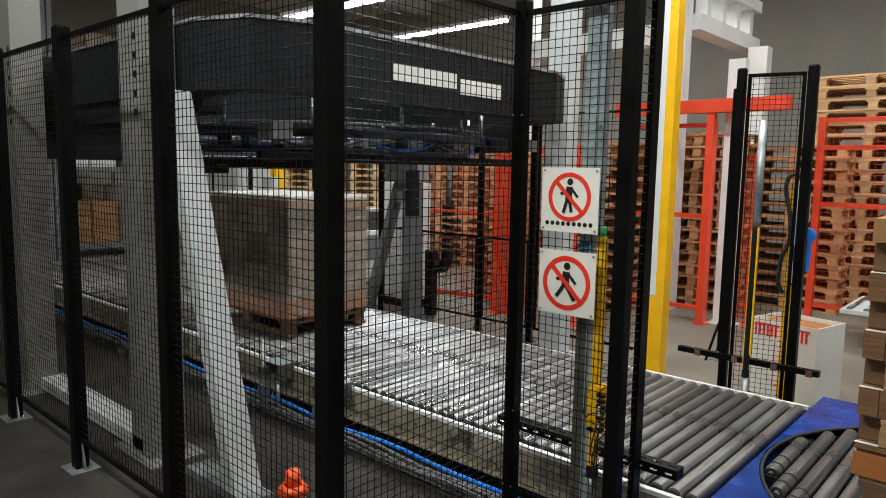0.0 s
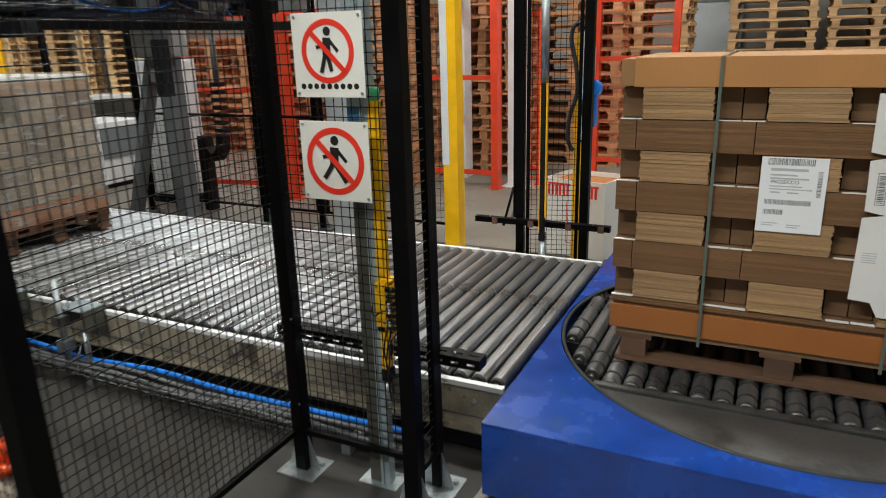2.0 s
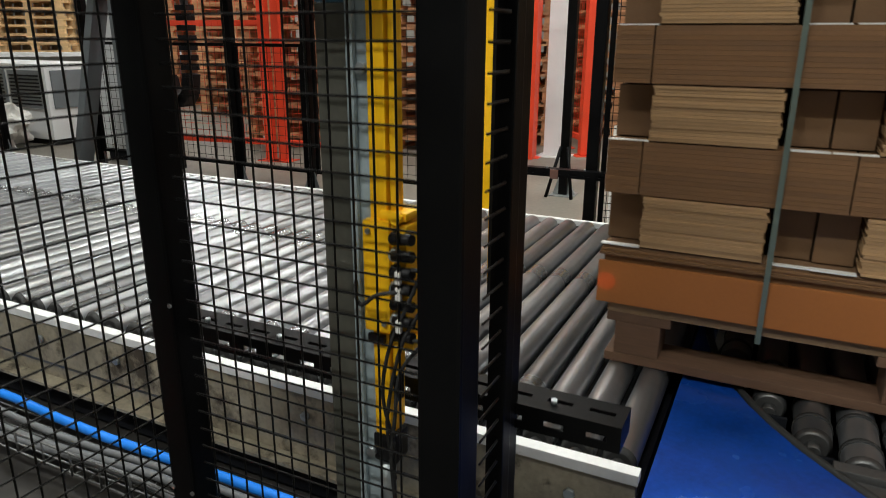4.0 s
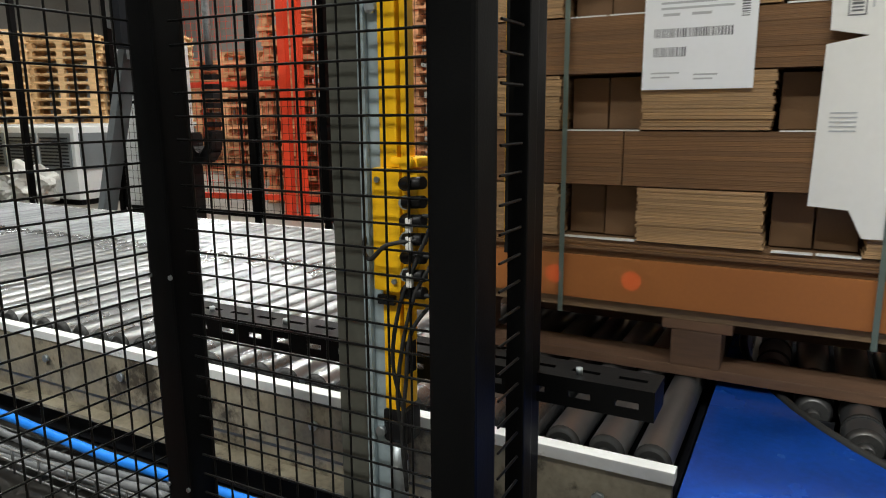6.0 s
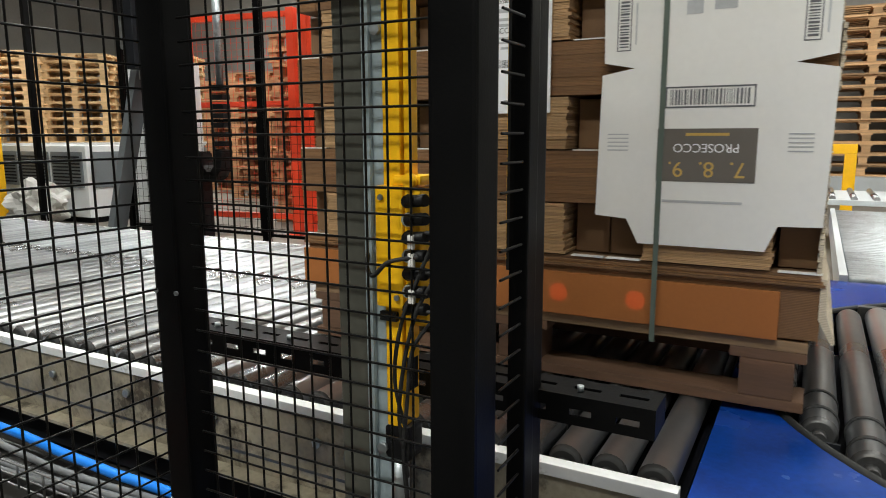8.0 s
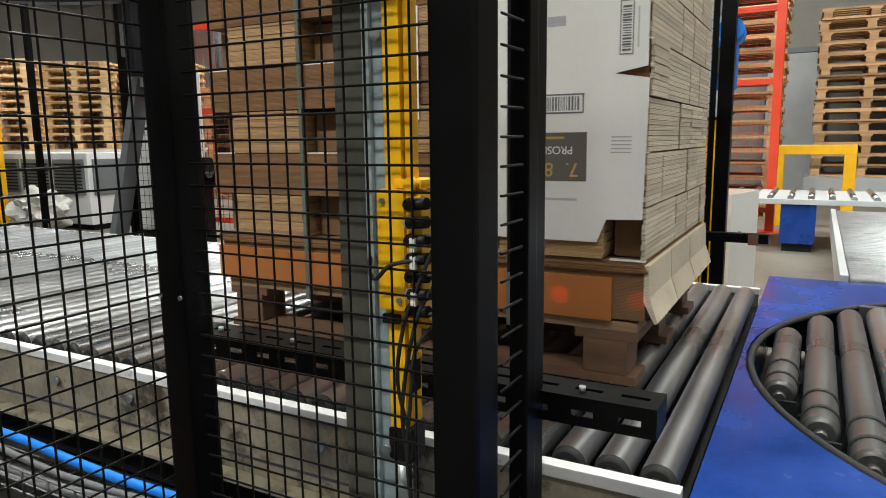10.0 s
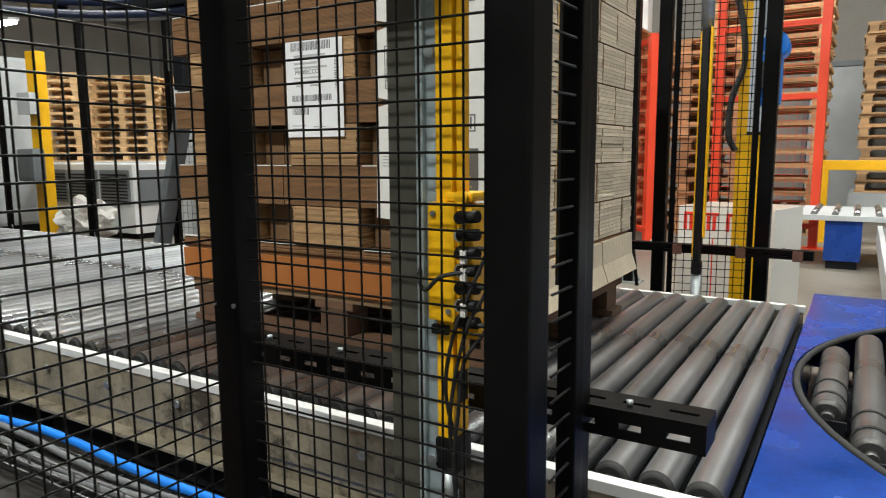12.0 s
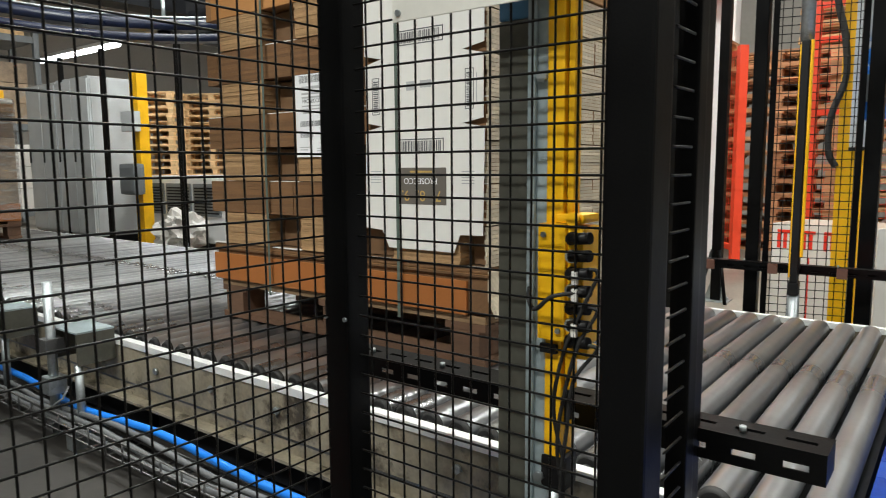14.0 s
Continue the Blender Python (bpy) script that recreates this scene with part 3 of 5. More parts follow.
part("cable_gland", T((-0.008, -0.012, 0.34), (-0.008, -0.012, 0.435), 0.013, 10), GALV, lc)

ms = thing("marker_strip", "thin yellow strip on a black profile behind the corner post", "strip", pose(0, 0, 0))
part("backing", B(-0.2022, -0.1862, -0.222, -0.196, 0.70, 1.6), PLASTIC, ms)
part("strip", B(-0.2068, -0.2024, -0.212, -0.2, 0.712, 1.6), YELLOW, ms, "yellow strip")

# white safety signs
def ring_outline(bm, c, r0, r1, place, n=64):
    vs = []
    for k in range(n):
        a = 2 * math.pi * k / n
        vs.append([bm.verts.new(place(c[0] + r * math.cos(a), c[1] + r * math.sin(a), d)) for r, d in ((r0, 0), (r0, 0.0012), (r1, 0.0012), (r1, 0))])
    for k in range(n):
        a, b = vs[k], vs[(k + 1) % n]
        for j in range(4):
            bm.faces.new((a[j], b[j], b[(j + 1) % 4], a[(j + 1) % 4]))
    return bm


def limb(bm, a, b, w, place, d0=0.0016, dep=0.0006):
    a, b = Vector(a), Vector(b)
    n = Vector((-(b - a).y, (b - a).x)).normalized() * w / 2
    extrude_outline(bm, [a - n, b - n, b + n, a + n], lambda u, v, q: place(u, v, d0 + q), dep)


def sign(x, y, z, size, rollers, hgt=None):
    """A square prohibition sign: a red ring with a slash over a black walking figure."""
    hgt = hgt or size
    s = thing("safety_sign", "white square sign, red slashed ring over a walking figure" + (" on rollers" if rollers else ""), "sign", pose(x, y, z), "prohibition signs")
    face = lambda u, v, q: Vector((u, -0.0035 - q, v))
    part("panel", B(-size / 2, size / 2, -0.003, 0.0, -hgt / 2, hgt / 2, bevel=0.001), SIGNWHITE, s)
    cz = 0.012 if rollers else 0.0
    R = size * (0.37 if rollers else 0.42)
    bm = bmesh.new()
    ring_outline(bm, (0, cz), R * 0.82, R, face)
    part("ring", bm, SIGNRED, s)
    fig = bmesh.new()
    k = R / 0.1
    P = lambda u, v: (u * k, cz + v * k)
    extrude_outline(fig, [P(0.002 + 0.014 * math.cos(a), 0.062 + 0.014 * math.sin(a)) for a in [2 * math.pi * j / 20 for j in range(20)]], lambda u, v, q: face(u, v, 0.0004 + q), 0.0006)
    limb(fig, P(0.0, 0.042), P(-0.004, -0.012), 0.03 * k, face, 0.0004)
    limb(fig, P(0.008, 0.036), P(0.04, 0.0), 0.011 * k, face, 0.0012)
    limb(fig, P(-0.01, 0.02), P(-0.042, 0.012), 0.011 * k, face, 0.0012)
    limb(fig, P(0.0, -0.008), P(0.036 if not rollers else 0.012, -0.062), 0.014 * k, face, 0.0012)
    limb(fig, P(-0.008, -0.008), P(-0.04 if not rollers else -0.026, -0.052 if not rollers else -0.066), 0.014 * k, face, 0.002)
    part("figure", fig, SIGNBLACK, s, "black pictogram")
    bm = bmesh.new()
    limb(bm, (-R * 0.64, cz + R * 0.64), (R * 0.64, cz - R * 0.64), R * 0.17, face, 0.003)
    part("slash", bm, SIGNRED, s)
    if rollers:
        for j in range(9):
            bm = bmesh.new()
            u0 = (j - 4) * size * 0.095
            extrude_outline(bm, [(u0 + 0.009 * math.cos(a), -hgt / 2 + 0.034 + 0.009 * math.sin(a)) for a in [2 * math.pi * q / 14 for q in range(14)]], lambda u, v, q: face(u, v, q), 0.0008)
            part("roller_symbol", bm, SIGNBLACK, s)
    for sx in (-1, 1):
        for sz in (-1, 1):
            part("rivet", T((sx * (size / 2 - 0.012), -0.006, sz * (hgt / 2 - 0.012)), (sx * (size / 2 - 0.012), -0.0032, sz * (hgt / 2 - 0.012)), 0.005, 8), GALV, s)
    return s


sign(-0.441, FY - 0.0175, 1.561, 0.26, True, 0.255)
sign(-0.441, FY - 0.0175, 1.23, 0.26, False, 0.258)


# slotted black carrier brackets on both sides of the conveyor
def slotted_bracket(x0, x1, y, z, depth, label, h=0.045):
    b = thing("slotted_bracket", label, "bracket", pose(x0, y, z))
    ln = x1 - x0
    bm = bmesh.new()
    n = int(ln / 0.06)
    # front web with slots: bars above and below and webs between
    box(bm, 0, ln, -0.003, 0, h * 0.55, h)
    box(bm, 0, ln, -0.003, 0, 0, h * 0.33)
    for k in range(n + 1):
        x = k * ln / n
        box(bm, max(0, x - 0.016), min(ln, x + 0.016), -0.003, 0, h * 0.33, h * 0.55)
    part("web", bm, BLACK, b)
    bm = bmesh.new()
    box(bm, 0, ln, 0.0, depth * 0.4, h - 0.0025, h)
    box(bm, 0, ln, depth * 0.55, depth, h - 0.0025, h)
    for k in range(n + 1):
        x = k * ln / n
        box(bm, max(0, x - 0.012), min(ln, x + 0.012), depth * 0.4, depth * 0.55, h - 0.0025, h)
    part("top_flange", bm, BLACK, b)
    part("rear_web", B(0, ln, depth - 0.003, depth, 0, h - 0.003), BLACK, b)
    part("end_plate", B(ln, ln + 0.003, -0.003, depth, 0, h), BLACK, b)
    for k in range(5):
        part("bolt", T((0.1 + k * ln / 5.2, depth * 0.3, h), (0.1 + k * ln / 5.2, depth * 0.3, h + 0.008), 0.005, 6), GALV, b)
    return b


slotted_bracket(-0.86, 0.0, -0.228, 0.504, 0.06, "black slotted steel carrier arm beside the roller conveyor", 0.04)
far_arm = slotted_bracket(-0.86, 0.008, 1.79, 0.468, 0.04, "black slotted carrier arm with brown reflectors", 0.035)
for x in (0.12, 0.36, 0.60, 0.80):
    part("reflector", B(x, x + 0.036, -0.012, -0.0035, -0.006, 0.034, bevel=0.002), REFLECT, far_arm, "square red-brown reflector")

# ---- guard frame at the far side ----
far_gate = guard_fence("narrow black mesh guard frame behind the conveyor")
fence_post(far_gate, -0.575, 1.86, w=0.05, h=2.33)
fence_post(far_gate, -0.185, 1.95, w=0.055, h=2.33)
mesh_panel(far_gate, (-0.54, 1.865), (-0.222, 1.945), z0=0.1, z1=2.3)
lc2 = light_curtain(pose(-0.39, 1.76, 0), 0.44, 1.345, PLASTIC, "yellow and black light curtain bar on a grey tube", False)
part("carrier_tube", T((-0.01, 0.01, 1.346), (-0.01, 0.01, 2.0), 0.024, 12), GALV, lc2)
part("lower_tube", T((-0.01, 0.01, 0.0), (-0.01, 0.01, 0.388), 0.022, 12), GALV, lc2)
part("edge_strip", B(-0.027, -0.0225, -0.02, 0.02, 0.46, 1.33), YELLOW, lc2, "thin yellow edge")
yb = thing("yellow_upright", "yellow steel machine upright with a black cable", "machine upright", pose(-0.30, 2.3, 0))
part("beam", B(-0.05, 0.05, -0.04, 0.04, 0.006, 1.62, bevel=0.004), YELLOW, yb)
part("foot_plate", B(-0.09, 0.09, -0.08, 0.08, 0, 0.006), YELLOW, yb)
part("cable", sweep(bmesh.new(), bow([(0.04, -0.05, 1.56), (0.02, -0.06, 1.66), (-0.05, -0.06, 1.67), (-0.075, -0.06, 1.58), (-0.04, -0.06, 1.42), (-0.03, -0.06, 1.25), (-0.075, -0.06, 1.1), (-0.08, -0.06, 0.95), (-0.05, -0.05, 0.88)]), 0.014, 8), RUBBER, yb)
dt = thing("cable_duct", "pale grey cable duct on the yellow upright", "cable duct", pose(0, 0, 0))
part("duct", B(-0.297, -0.24, 2.19, 2.218, 0.96, 1.63, bevel=0.003), GREYPAINT, dt)
part("end_cap", B(-0.299, -0.238, 2.188, 2.22, 0.945, 0.9595, bevel=0.003), PLASTIC, dt)
for z in (1.1, 1.4):
    part("clamp", B(-0.28, -0.266, 2.2185, 2.2595, z, z + 0.02), GALV, dt)
bd = thing("motor_box", "blue electric drive with a grey conduit on the fence", "motor", pose(-0.205, 2.075, 1.18))
part("body", B(-0.04, 0.045, -0.05, 0.05, -0.12, 0.09, bevel=0.025), HOSE, bd)
part("cover", T((0.02, -0.07, 0.12), (0.02, 0.04, 0.11), 0.05, 20), HOSE, bd)
part("conduit", B(-0.045, 0.02, -0.04, 0.04, 0.19, 0.36, bevel=0.01), GREYPAINT, bd)
part("bracket", B(-0.039, -0.01, -0.10, -0.051, -0.05, 0.05), GALV, bd)

# yellow and white bollard column
col = thing("steel_column", "square column painted yellow with a white upper face", "column", pose(-1.33, 2.5, 0))
part("shaft", B(-0.06, 0.06, -0.06, 0.06, 0.01, 5.99, bevel=0.006), YELLOW, col)
part("white_face", B(-0.0635, -0.008, -0.0635, -0.0605, 0.70, 5.9), WHITEPAINT, col, "white painted strip")
part("base_plate", B(-0.14, 0.14, -0.14, 0.14, 0, 0.01), GALV, col)

# tall carton on the floor
bx = thing("open_carton", "tall white open carton with red printed marks", "carton", pose(-0.54, 2.73, 0, 0, 0, -14))
for nm, b in (("front_wall", B(-0.16, 0.34, 0, 0.008, 0, 0.585)), ("rear_wall", B(-0.16, 0.34, 0.392, 0.4, 0, 0.585)), ("side_wall", B(-0.16, -0.152, 0.008, 0.392, 0, 0.585)), ("side_wall", B(0.332, 0.34, 0.008, 0.392, 0, 0.585))):
    part(nm, b, CARDWHITE, bx)
part("filling", B(-0.151, 0.331, 0.009, 0.391, 0.02, 0.55), TRAY, bx, "brown cardboard inside")
for k, (u, w) in enumerate(((-0.13, 0.19), (0.1, 0.19))):
    bm = bmesh.new()
    box(bm, u, u + w, -0.003, -0.0005, 0.54, 0.555)
    for j in range(6):
        box(bm, u + j * w / 6, u + j * w / 6 + 0.018, -0.003, -0.0005, 0.46, 0.538)
    part("print", bm, SIGNRED, bx)
bm = bmesh.new()
box(bm, 0.03, 0.036, -0.003, -0.0005, 0.1, 0.42)
box(bm, 0.20, 0.206, -0.003, -0.0005, 0.1, 0.42)
box(bm, 0.036, 0.20, -0.003, -0.0005, 0.1, 0.106)
part("print", bm, SIGNRED, bx)


# ---- pallets ----
def pallet_meshes(material, worn):
    tb = to_mesh("top_board", B(-0.6, 0.6, -0.05, 0.05, 0, 0.022, bevel=0.003 * worn))
    cb = to_mesh("cross_board", B(-0.07, 0.07, -0.4, 0.4, 0, 0.022, bevel=0.003 * worn))
    bl = to_mesh("block", B(-0.05, 0.05, -0.05, 0.05, 0, 0.078, bevel=0.004 * worn))
    bb = to_mesh("bottom_board", B(-0.6, 0.6, -0.05, 0.05, 0, 0.022, bevel=0.003 * worn))
    for me in (tb, cb, bl, bb):
        me.materials.append(material)
    return tb, cb, bl, bb


def pallet(m, material, label, group="", plain=False, deck=None):
    tb, cb, bl, bb = pallet_meshes(material, 0.0 if plain else 1.0)
    if deck:
        tb.materials[0] = deck
    p = thing("pallet", label, "pallet", m, group)
    for y in (-0.35, 0, 0.35):
        part("bottom_board", bb, material, p, at=pose(0, y, 0))
        for x in (-0.53, 0, 0.53):
            part("block", bl, material, p, at=pose(x, y, 0.022))
    for x in (-0.53, 0, 0.53):
        part("cross_board", cb, material, p, at=pose(x, 0, 0.1))
    for y in (-0.35, -0.175, 0, 0.175, 0.35):
        part("top_board", tb, material, p, at=pose(0, y, 0.122))
    return p


STACKS = {}


def pallet_stack(x, y, z, n, material, turn=0, label="worn wooden pallet in a tall stack"):
    if material.name not in STACKS:
        p = pallet(pose(x, y, z, 0, 0, turn), material, label, "stacked pallets", plain=True)
        STACKS[material.name] = p
        first = 1
    else:
        first = 0
    p = STACKS[material.name]
    rnd = random.Random(int(x * 100 + y * 10))
    for k in range(first, n):
        q = copy_thing(p, pose(x + rnd.uniform(-0.02, 0.02), y + rnd.uniform(-0.02, 0.02), z + 0.1445 * k, 0, 0, turn + rnd.uniform(-1.5, 1.5)))
        q["label"] = label


# ---- the load of flat cartons on its pallet (moves) ----
L0 = 0.465
LEN, Y0, Y1 = 1.245, 0.385, 1.225
load_pallet = pallet(pose(L0 + 0.625, 0.80, ZR + 0.0145), WOODDARK, "dark worn wooden pallet, darker below the deck for shade, carrying flat cartons", deck=WOODDECK)
load = thing("carton_load", "tall strapped stack of flat brown cartons", "pallet load", pose(L0, 0, 0))
ZB = ZR + 0.0145 + 0.1445
part("base_sheet", B(0.03, LEN - 0.03, Y0 + 0.03, Y1 - 0.03, ZB, ZB + 0.006), CARD, load)
part("tray", B(0.0, LEN - 0.075, Y0 + 0.002, Y0 + 0.012, ZB + 0.002, ZB + 0.098, bevel=0.002), TRAY, load, "orange-brown cardboard edge board")
part("tray_core", B(0.01, LEN - 0.005, Y0 + 0.013, Y1 - 0.01, ZB + 0.0065, ZB + 0.112), FLUTEDARK, load)
for q, (z, m) in enumerate(((0.1125, FLUTEDARK), (0.1185, CARD), (0.1245, FLUTEDARK), (0.1305, CARDDARK))):
    part("edge_sheet", B(0.002 * q, LEN - 0.004 * q, Y0 + 0.004 + 0.003 * (q % 2), Y1 - 0.01, ZB + z, ZB + z + 0.0055), m, load, "flat brown sheet edge")
ROW = 0.1145
zz = ZB + 0.139
rnd = random.Random(11)
for r in range(7):
    z0, z1 = zz + r * ROW, zz + (r + 1) * ROW - 0.003
    if r % 2 == 0:
        # fluted bundle ends stand proud, pairs between them lie back
        for a, b in ((0.085, 0.325), (0.495, 0.735), (0.905, 1.15)):
            n = 16
            for q in range(n):
                za, zb = z0 + (z1 - z0) * q / n, z0 + (z1 - z0) * (q + 1) / n - 0.0004
                sh = rnd.uniform(-0.003, 0.003)
                part("flat_carton", B(a + sh, b + sh + rnd.uniform(-0.002, 0.002), Y0 + rnd.uniform(0, 0.0028), Y0 + 0.4, za, zb), FLUTE, load)
        # the set-back blocks' darker brown also paints in the recess shade
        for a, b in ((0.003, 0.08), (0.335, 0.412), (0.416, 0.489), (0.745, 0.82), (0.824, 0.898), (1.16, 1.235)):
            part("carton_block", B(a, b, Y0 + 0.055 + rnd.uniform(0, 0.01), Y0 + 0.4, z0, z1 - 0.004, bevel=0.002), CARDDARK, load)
            tip = rnd.uniform(0.0, 0.01)
            part("white_flap", B(a - 0.003 + tip, b + 0.003, Y0 + 0.002 + rnd.uniform(0, 0.004), Y0 + 0.016 + rnd.uniform(0, 0.006), z0 - 0.0029, z0 - 0.0003), CARDWHITE, load, "white inner board edge")
    else:
        cuts = [0.0, 0.075 + rnd.uniform(-0.02, 0.02), 0.49 + rnd.uniform(-0.03, 0.03), 0.91 + rnd.uniform(-0.02, 0.02), 1.2355]
        for a, b in zip(cuts, cuts[1:]):
            n = 12
            back = rnd.uniform(0.0, 0.006)
            for q in range(n):
                za, zb = z0 + (z1 - z0) * q / n, z0 + (z1 - z0) * (q + 1) / n - 0.0003
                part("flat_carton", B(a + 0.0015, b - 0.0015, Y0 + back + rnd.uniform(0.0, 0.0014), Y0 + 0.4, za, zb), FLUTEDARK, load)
    # the end of the stack: pale fluted columns with dark gaps between them
    D = Y1 - Y0
    cuts = [0.0, 0.2, 0.58, 0.77, 1.0] if r % 2 else [0.0, 0.42, 0.62, 0.88, 1.0]
    for a, b in zip(cuts, cuts[1:]):
        off = rnd.uniform(0.0, 0.018)
        n = 10
        for q in range(n):
            za, zb = z0 + (z1 - z0) * q / n, z0 + (z1 - z0) * (q + 1) / n - 0.0012
            sh = rnd.uniform(-0.004, 0.004)
            part("flat_carton", B(1.2365, LEN - off - rnd.uniform(0.0, 0.004), Y0 + a * D + 0.005 + sh, Y0 + b * D - 0.005 + sh, za, zb), FLUTEPALE, load, "flat carton with pale corrugated edge")
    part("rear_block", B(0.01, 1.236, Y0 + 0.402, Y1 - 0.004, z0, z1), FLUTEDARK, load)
for a, b in ((0.01, 0.3), (0.31, 0.62), (0.63, 0.99)):
    bm = bmesh.new()
    extrude_outline(bm, [(1.237, ZB + 0.129), (1.247, ZB + 0.129), (1.25, ZB + 0.06), (1.268, ZB + 0.006), (1.262, ZB + 0.003), (1.237, ZB + 0.05)], lambda u, v, q, a=a, b=b: Vector((u, Y0 + (Y1 - Y0) * (a + (b - a) * q), v)), 1.0)
    part("bent_flap", bm, FLUTEPALE, load, "bent pale carton edge")
ZT = zz + 7 * ROW
part("top_tray", B(0.05, LEN, Y0 - 0.002, Y0 + 0.01, ZT - 0.002, ZT + 0.10, bevel=0.002), TRAYTOP, load, "tan cardboard top edge board")
part("top_cover", B(0.0, LEN, Y0 + 0.011, Y1, ZT, ZT + 0.095, bevel=0.003), CARD, load)
# white printed blanks hung on the front
def blank(u0, z0):
    y = Y0 - 0.006
    W = 0.42
    pts = [(0.085, 0.0), (0.325, 0.0), (0.345, 0.05), (W, 0.052), (W + 0.006, 0.34), (0.355, 0.352), (W + 0.002, 0.364), (W + 0.002, 0.53), (0.355, 0.545), (W + 0.004, 0.558), (W + 0.004, 0.745),
           (-0.002, 0.745), (-0.002, 0.56), (0.065, 0.546), (0.0, 0.532), (0.004, 0.366), (0.065, 0.354), (0.0, 0.342), (-0.006, 0.055), (0.06, 0.05)]
    bl = part("printed_blank", extrude_outline(bmesh.new(), pts, lambda u, v, q: Vector((u0 + u, y - q, z0 + v)), 0.003), CARDWHITE, load, "white coated carton blank with dark print")
    face = lambda u, v, q: Vector((u0 + u, y - 0.0033 - q, z0 + v))

    def rect(bm, a, b, c, d, lift=0.0):
        extrude_outline(bm, [(a, c), (b, c), (b, d), (a, d)], lambda u, v, q: face(u, v, lift + q), 0.0004)

    for v0 in (0.130, 0.662):
        bm = bmesh.new()
        rect(bm, 0.116, 0.30, v0, v0 + min(0.104, 0.744 - v0))
        part("print_panel", bm, BROWNINK, bl)
    flat = lambda u, v: Matrix.Translation(face(u, v, 0.0008)) @ Euler((radians(90), 0, 0)).to_matrix().to_4x4() @ Euler((0, 0, radians(180))).to_matrix().to_4x4()
    lettering("PROSECCO", 0.024, PAPER, bl, flat(0.208, 0.197), "PROSECCO, upside down")
    for u, ch in ((0.268, "7."), (0.211, "8."), (0.153, "9.")):
        lettering(ch, 0.043, GOLD, bl, flat(u, 0.156), "gold figure")
    bm = bmesh.new()
    rect(bm, 0.17, 0.25, 0.220, 0.2255, 0.0005)
    part("print_bar", bm, GOLD, bl)
    r2 = random.Random(3)
    for v0 in (0.274, 0.575):
        bm = bmesh.new()
        rect(bm, 0.128, 0.292, v0, v0 + 0.003)
        rect(bm, 0.128, 0.292, v0 + 0.038, v0 + 0.041)
        rect(bm, 0.128, 0.131, v0 + 0.003, v0 + 0.038)
        rect(bm, 0.289, 0.292, v0 + 0.003, v0 + 0.038)
        u = 0.137
        while u < 0.28:
            w = r2.choice((0.0015, 0.0025, 0.004))
            rect(bm, u, u + w, v0 + 0.006, v0 + 0.035)
            u += w + r2.choice((0.002, 0.003))
        tagged(part("barcode", bm, INK, bl), kind="stuff")
    for e in (0.028, W - 0.056):
        bm = bmesh.new()
        rect(bm, e, e + 0.028, 0.388, 0.39)
        rect(bm, e, e + 0.028, 0.492, 0.494)
        rect(bm, e, e + 0.002, 0.39, 0.492)
        rect(bm, e + 0.026, e + 0.028, 0.39, 0.492)
        v = 0.395
        while v < 0.485:
            w = r2.choice((0.0015, 0.0025, 0.004))
            rect(bm, e + 0.005, e + 0.023, v, v + w)
            v += w + r2.choice((0.002, 0.003))
        tagged(part("barcode", bm, INK, bl), kind="stuff")
        bm = bmesh.new()
        for j in range(5):
            rect(bm, e - 0.012, e + 0.03, 0.19 + j * 0.008, 0.1925 + j * 0.008)
        rect(bm, e + 0.036, e + 0.039, 0.40, 0.48)
        tagged(part("print_bar", bm, INKLIGHT, bl), kind="stuff")
    bm = bmesh.new()
    rect(bm, 0.13, 0.28, 0.088, 0.093)
    rect(bm, 0.16, 0.19, 0.45, 0.475)
    rect(bm, 0.21, 0.25, 0.455, 0.475)
    tagged(part("print_bar", bm, INKLIGHT, bl), kind="stuff")


blank(0.812, 0.655)
# delivery label
u0, v0 = 0.494, 0.925
lab = part("label_sheet", B(u0, u0 + 0.204, Y0 - 0.0045, Y0 - 0.003, v0, v0 + 0.262), PAPER, load, "white paper delivery label with printed lines")
fy = Y0 - 0.0048
r2 = random.Random(8)
bm = bmesh.new()
u = u0 + 0.02
while u < u0 + 0.16:
    w = r2.choice((0.0012, 0.002, 0.0032))
    box(bm, u, u + w, fy, fy + 0.0002, v0 + 0.098, v0 + 0.115)
    if u < u0 + 0.08:
        box(bm, u, u + w, fy, fy + 0.0002, v0 + 0.062, v0 + 0.08)
    box(bm, u, u + w, fy, fy + 0.0002, v0 + 0.235, v0 + 0.258)
    u += w + r2.choice((0.0016, 0.0024))
v = v0 + 0.13
while v < v0 + 0.215:
    w = r2.choice((0.0012, 0.002, 0.003))
    box(bm, u0 + 0.176, u0 + 0.19, fy, fy + 0.0002, v, v + w)
    v += w + 0.002
tagged(part("barcode", bm, INK, lab), kind="stuff")
bm = bmesh.new()
for v, a, b, h in ((0.215, 0.035, 0.165, 0.009), (0.198, 0.035, 0.13, 0.006), (0.186, 0.035, 0.17, 0.006), (0.16, 0.035, 0.15, 0.004), (0.15, 0.035, 0.185, 0.004), (0.138, 0.04, 0.075, 0.005), (0.138, 0.1, 0.14, 0.005), (0.03, 0.02, 0.08, 0.003), (0.022, 0.02, 0.06, 0.003), (0.026, 0.11, 0.16, 0.003), (0.018, 0.11, 0.15, 0.003)):
    box(bm, u0 + a * 0.88, u0 + b * 0.88, fy, fy + 0.0002, v0 + v, v0 + v + h)
tagged(part("print_bar", bm, INKLIGHT, lab), kind="stuff")
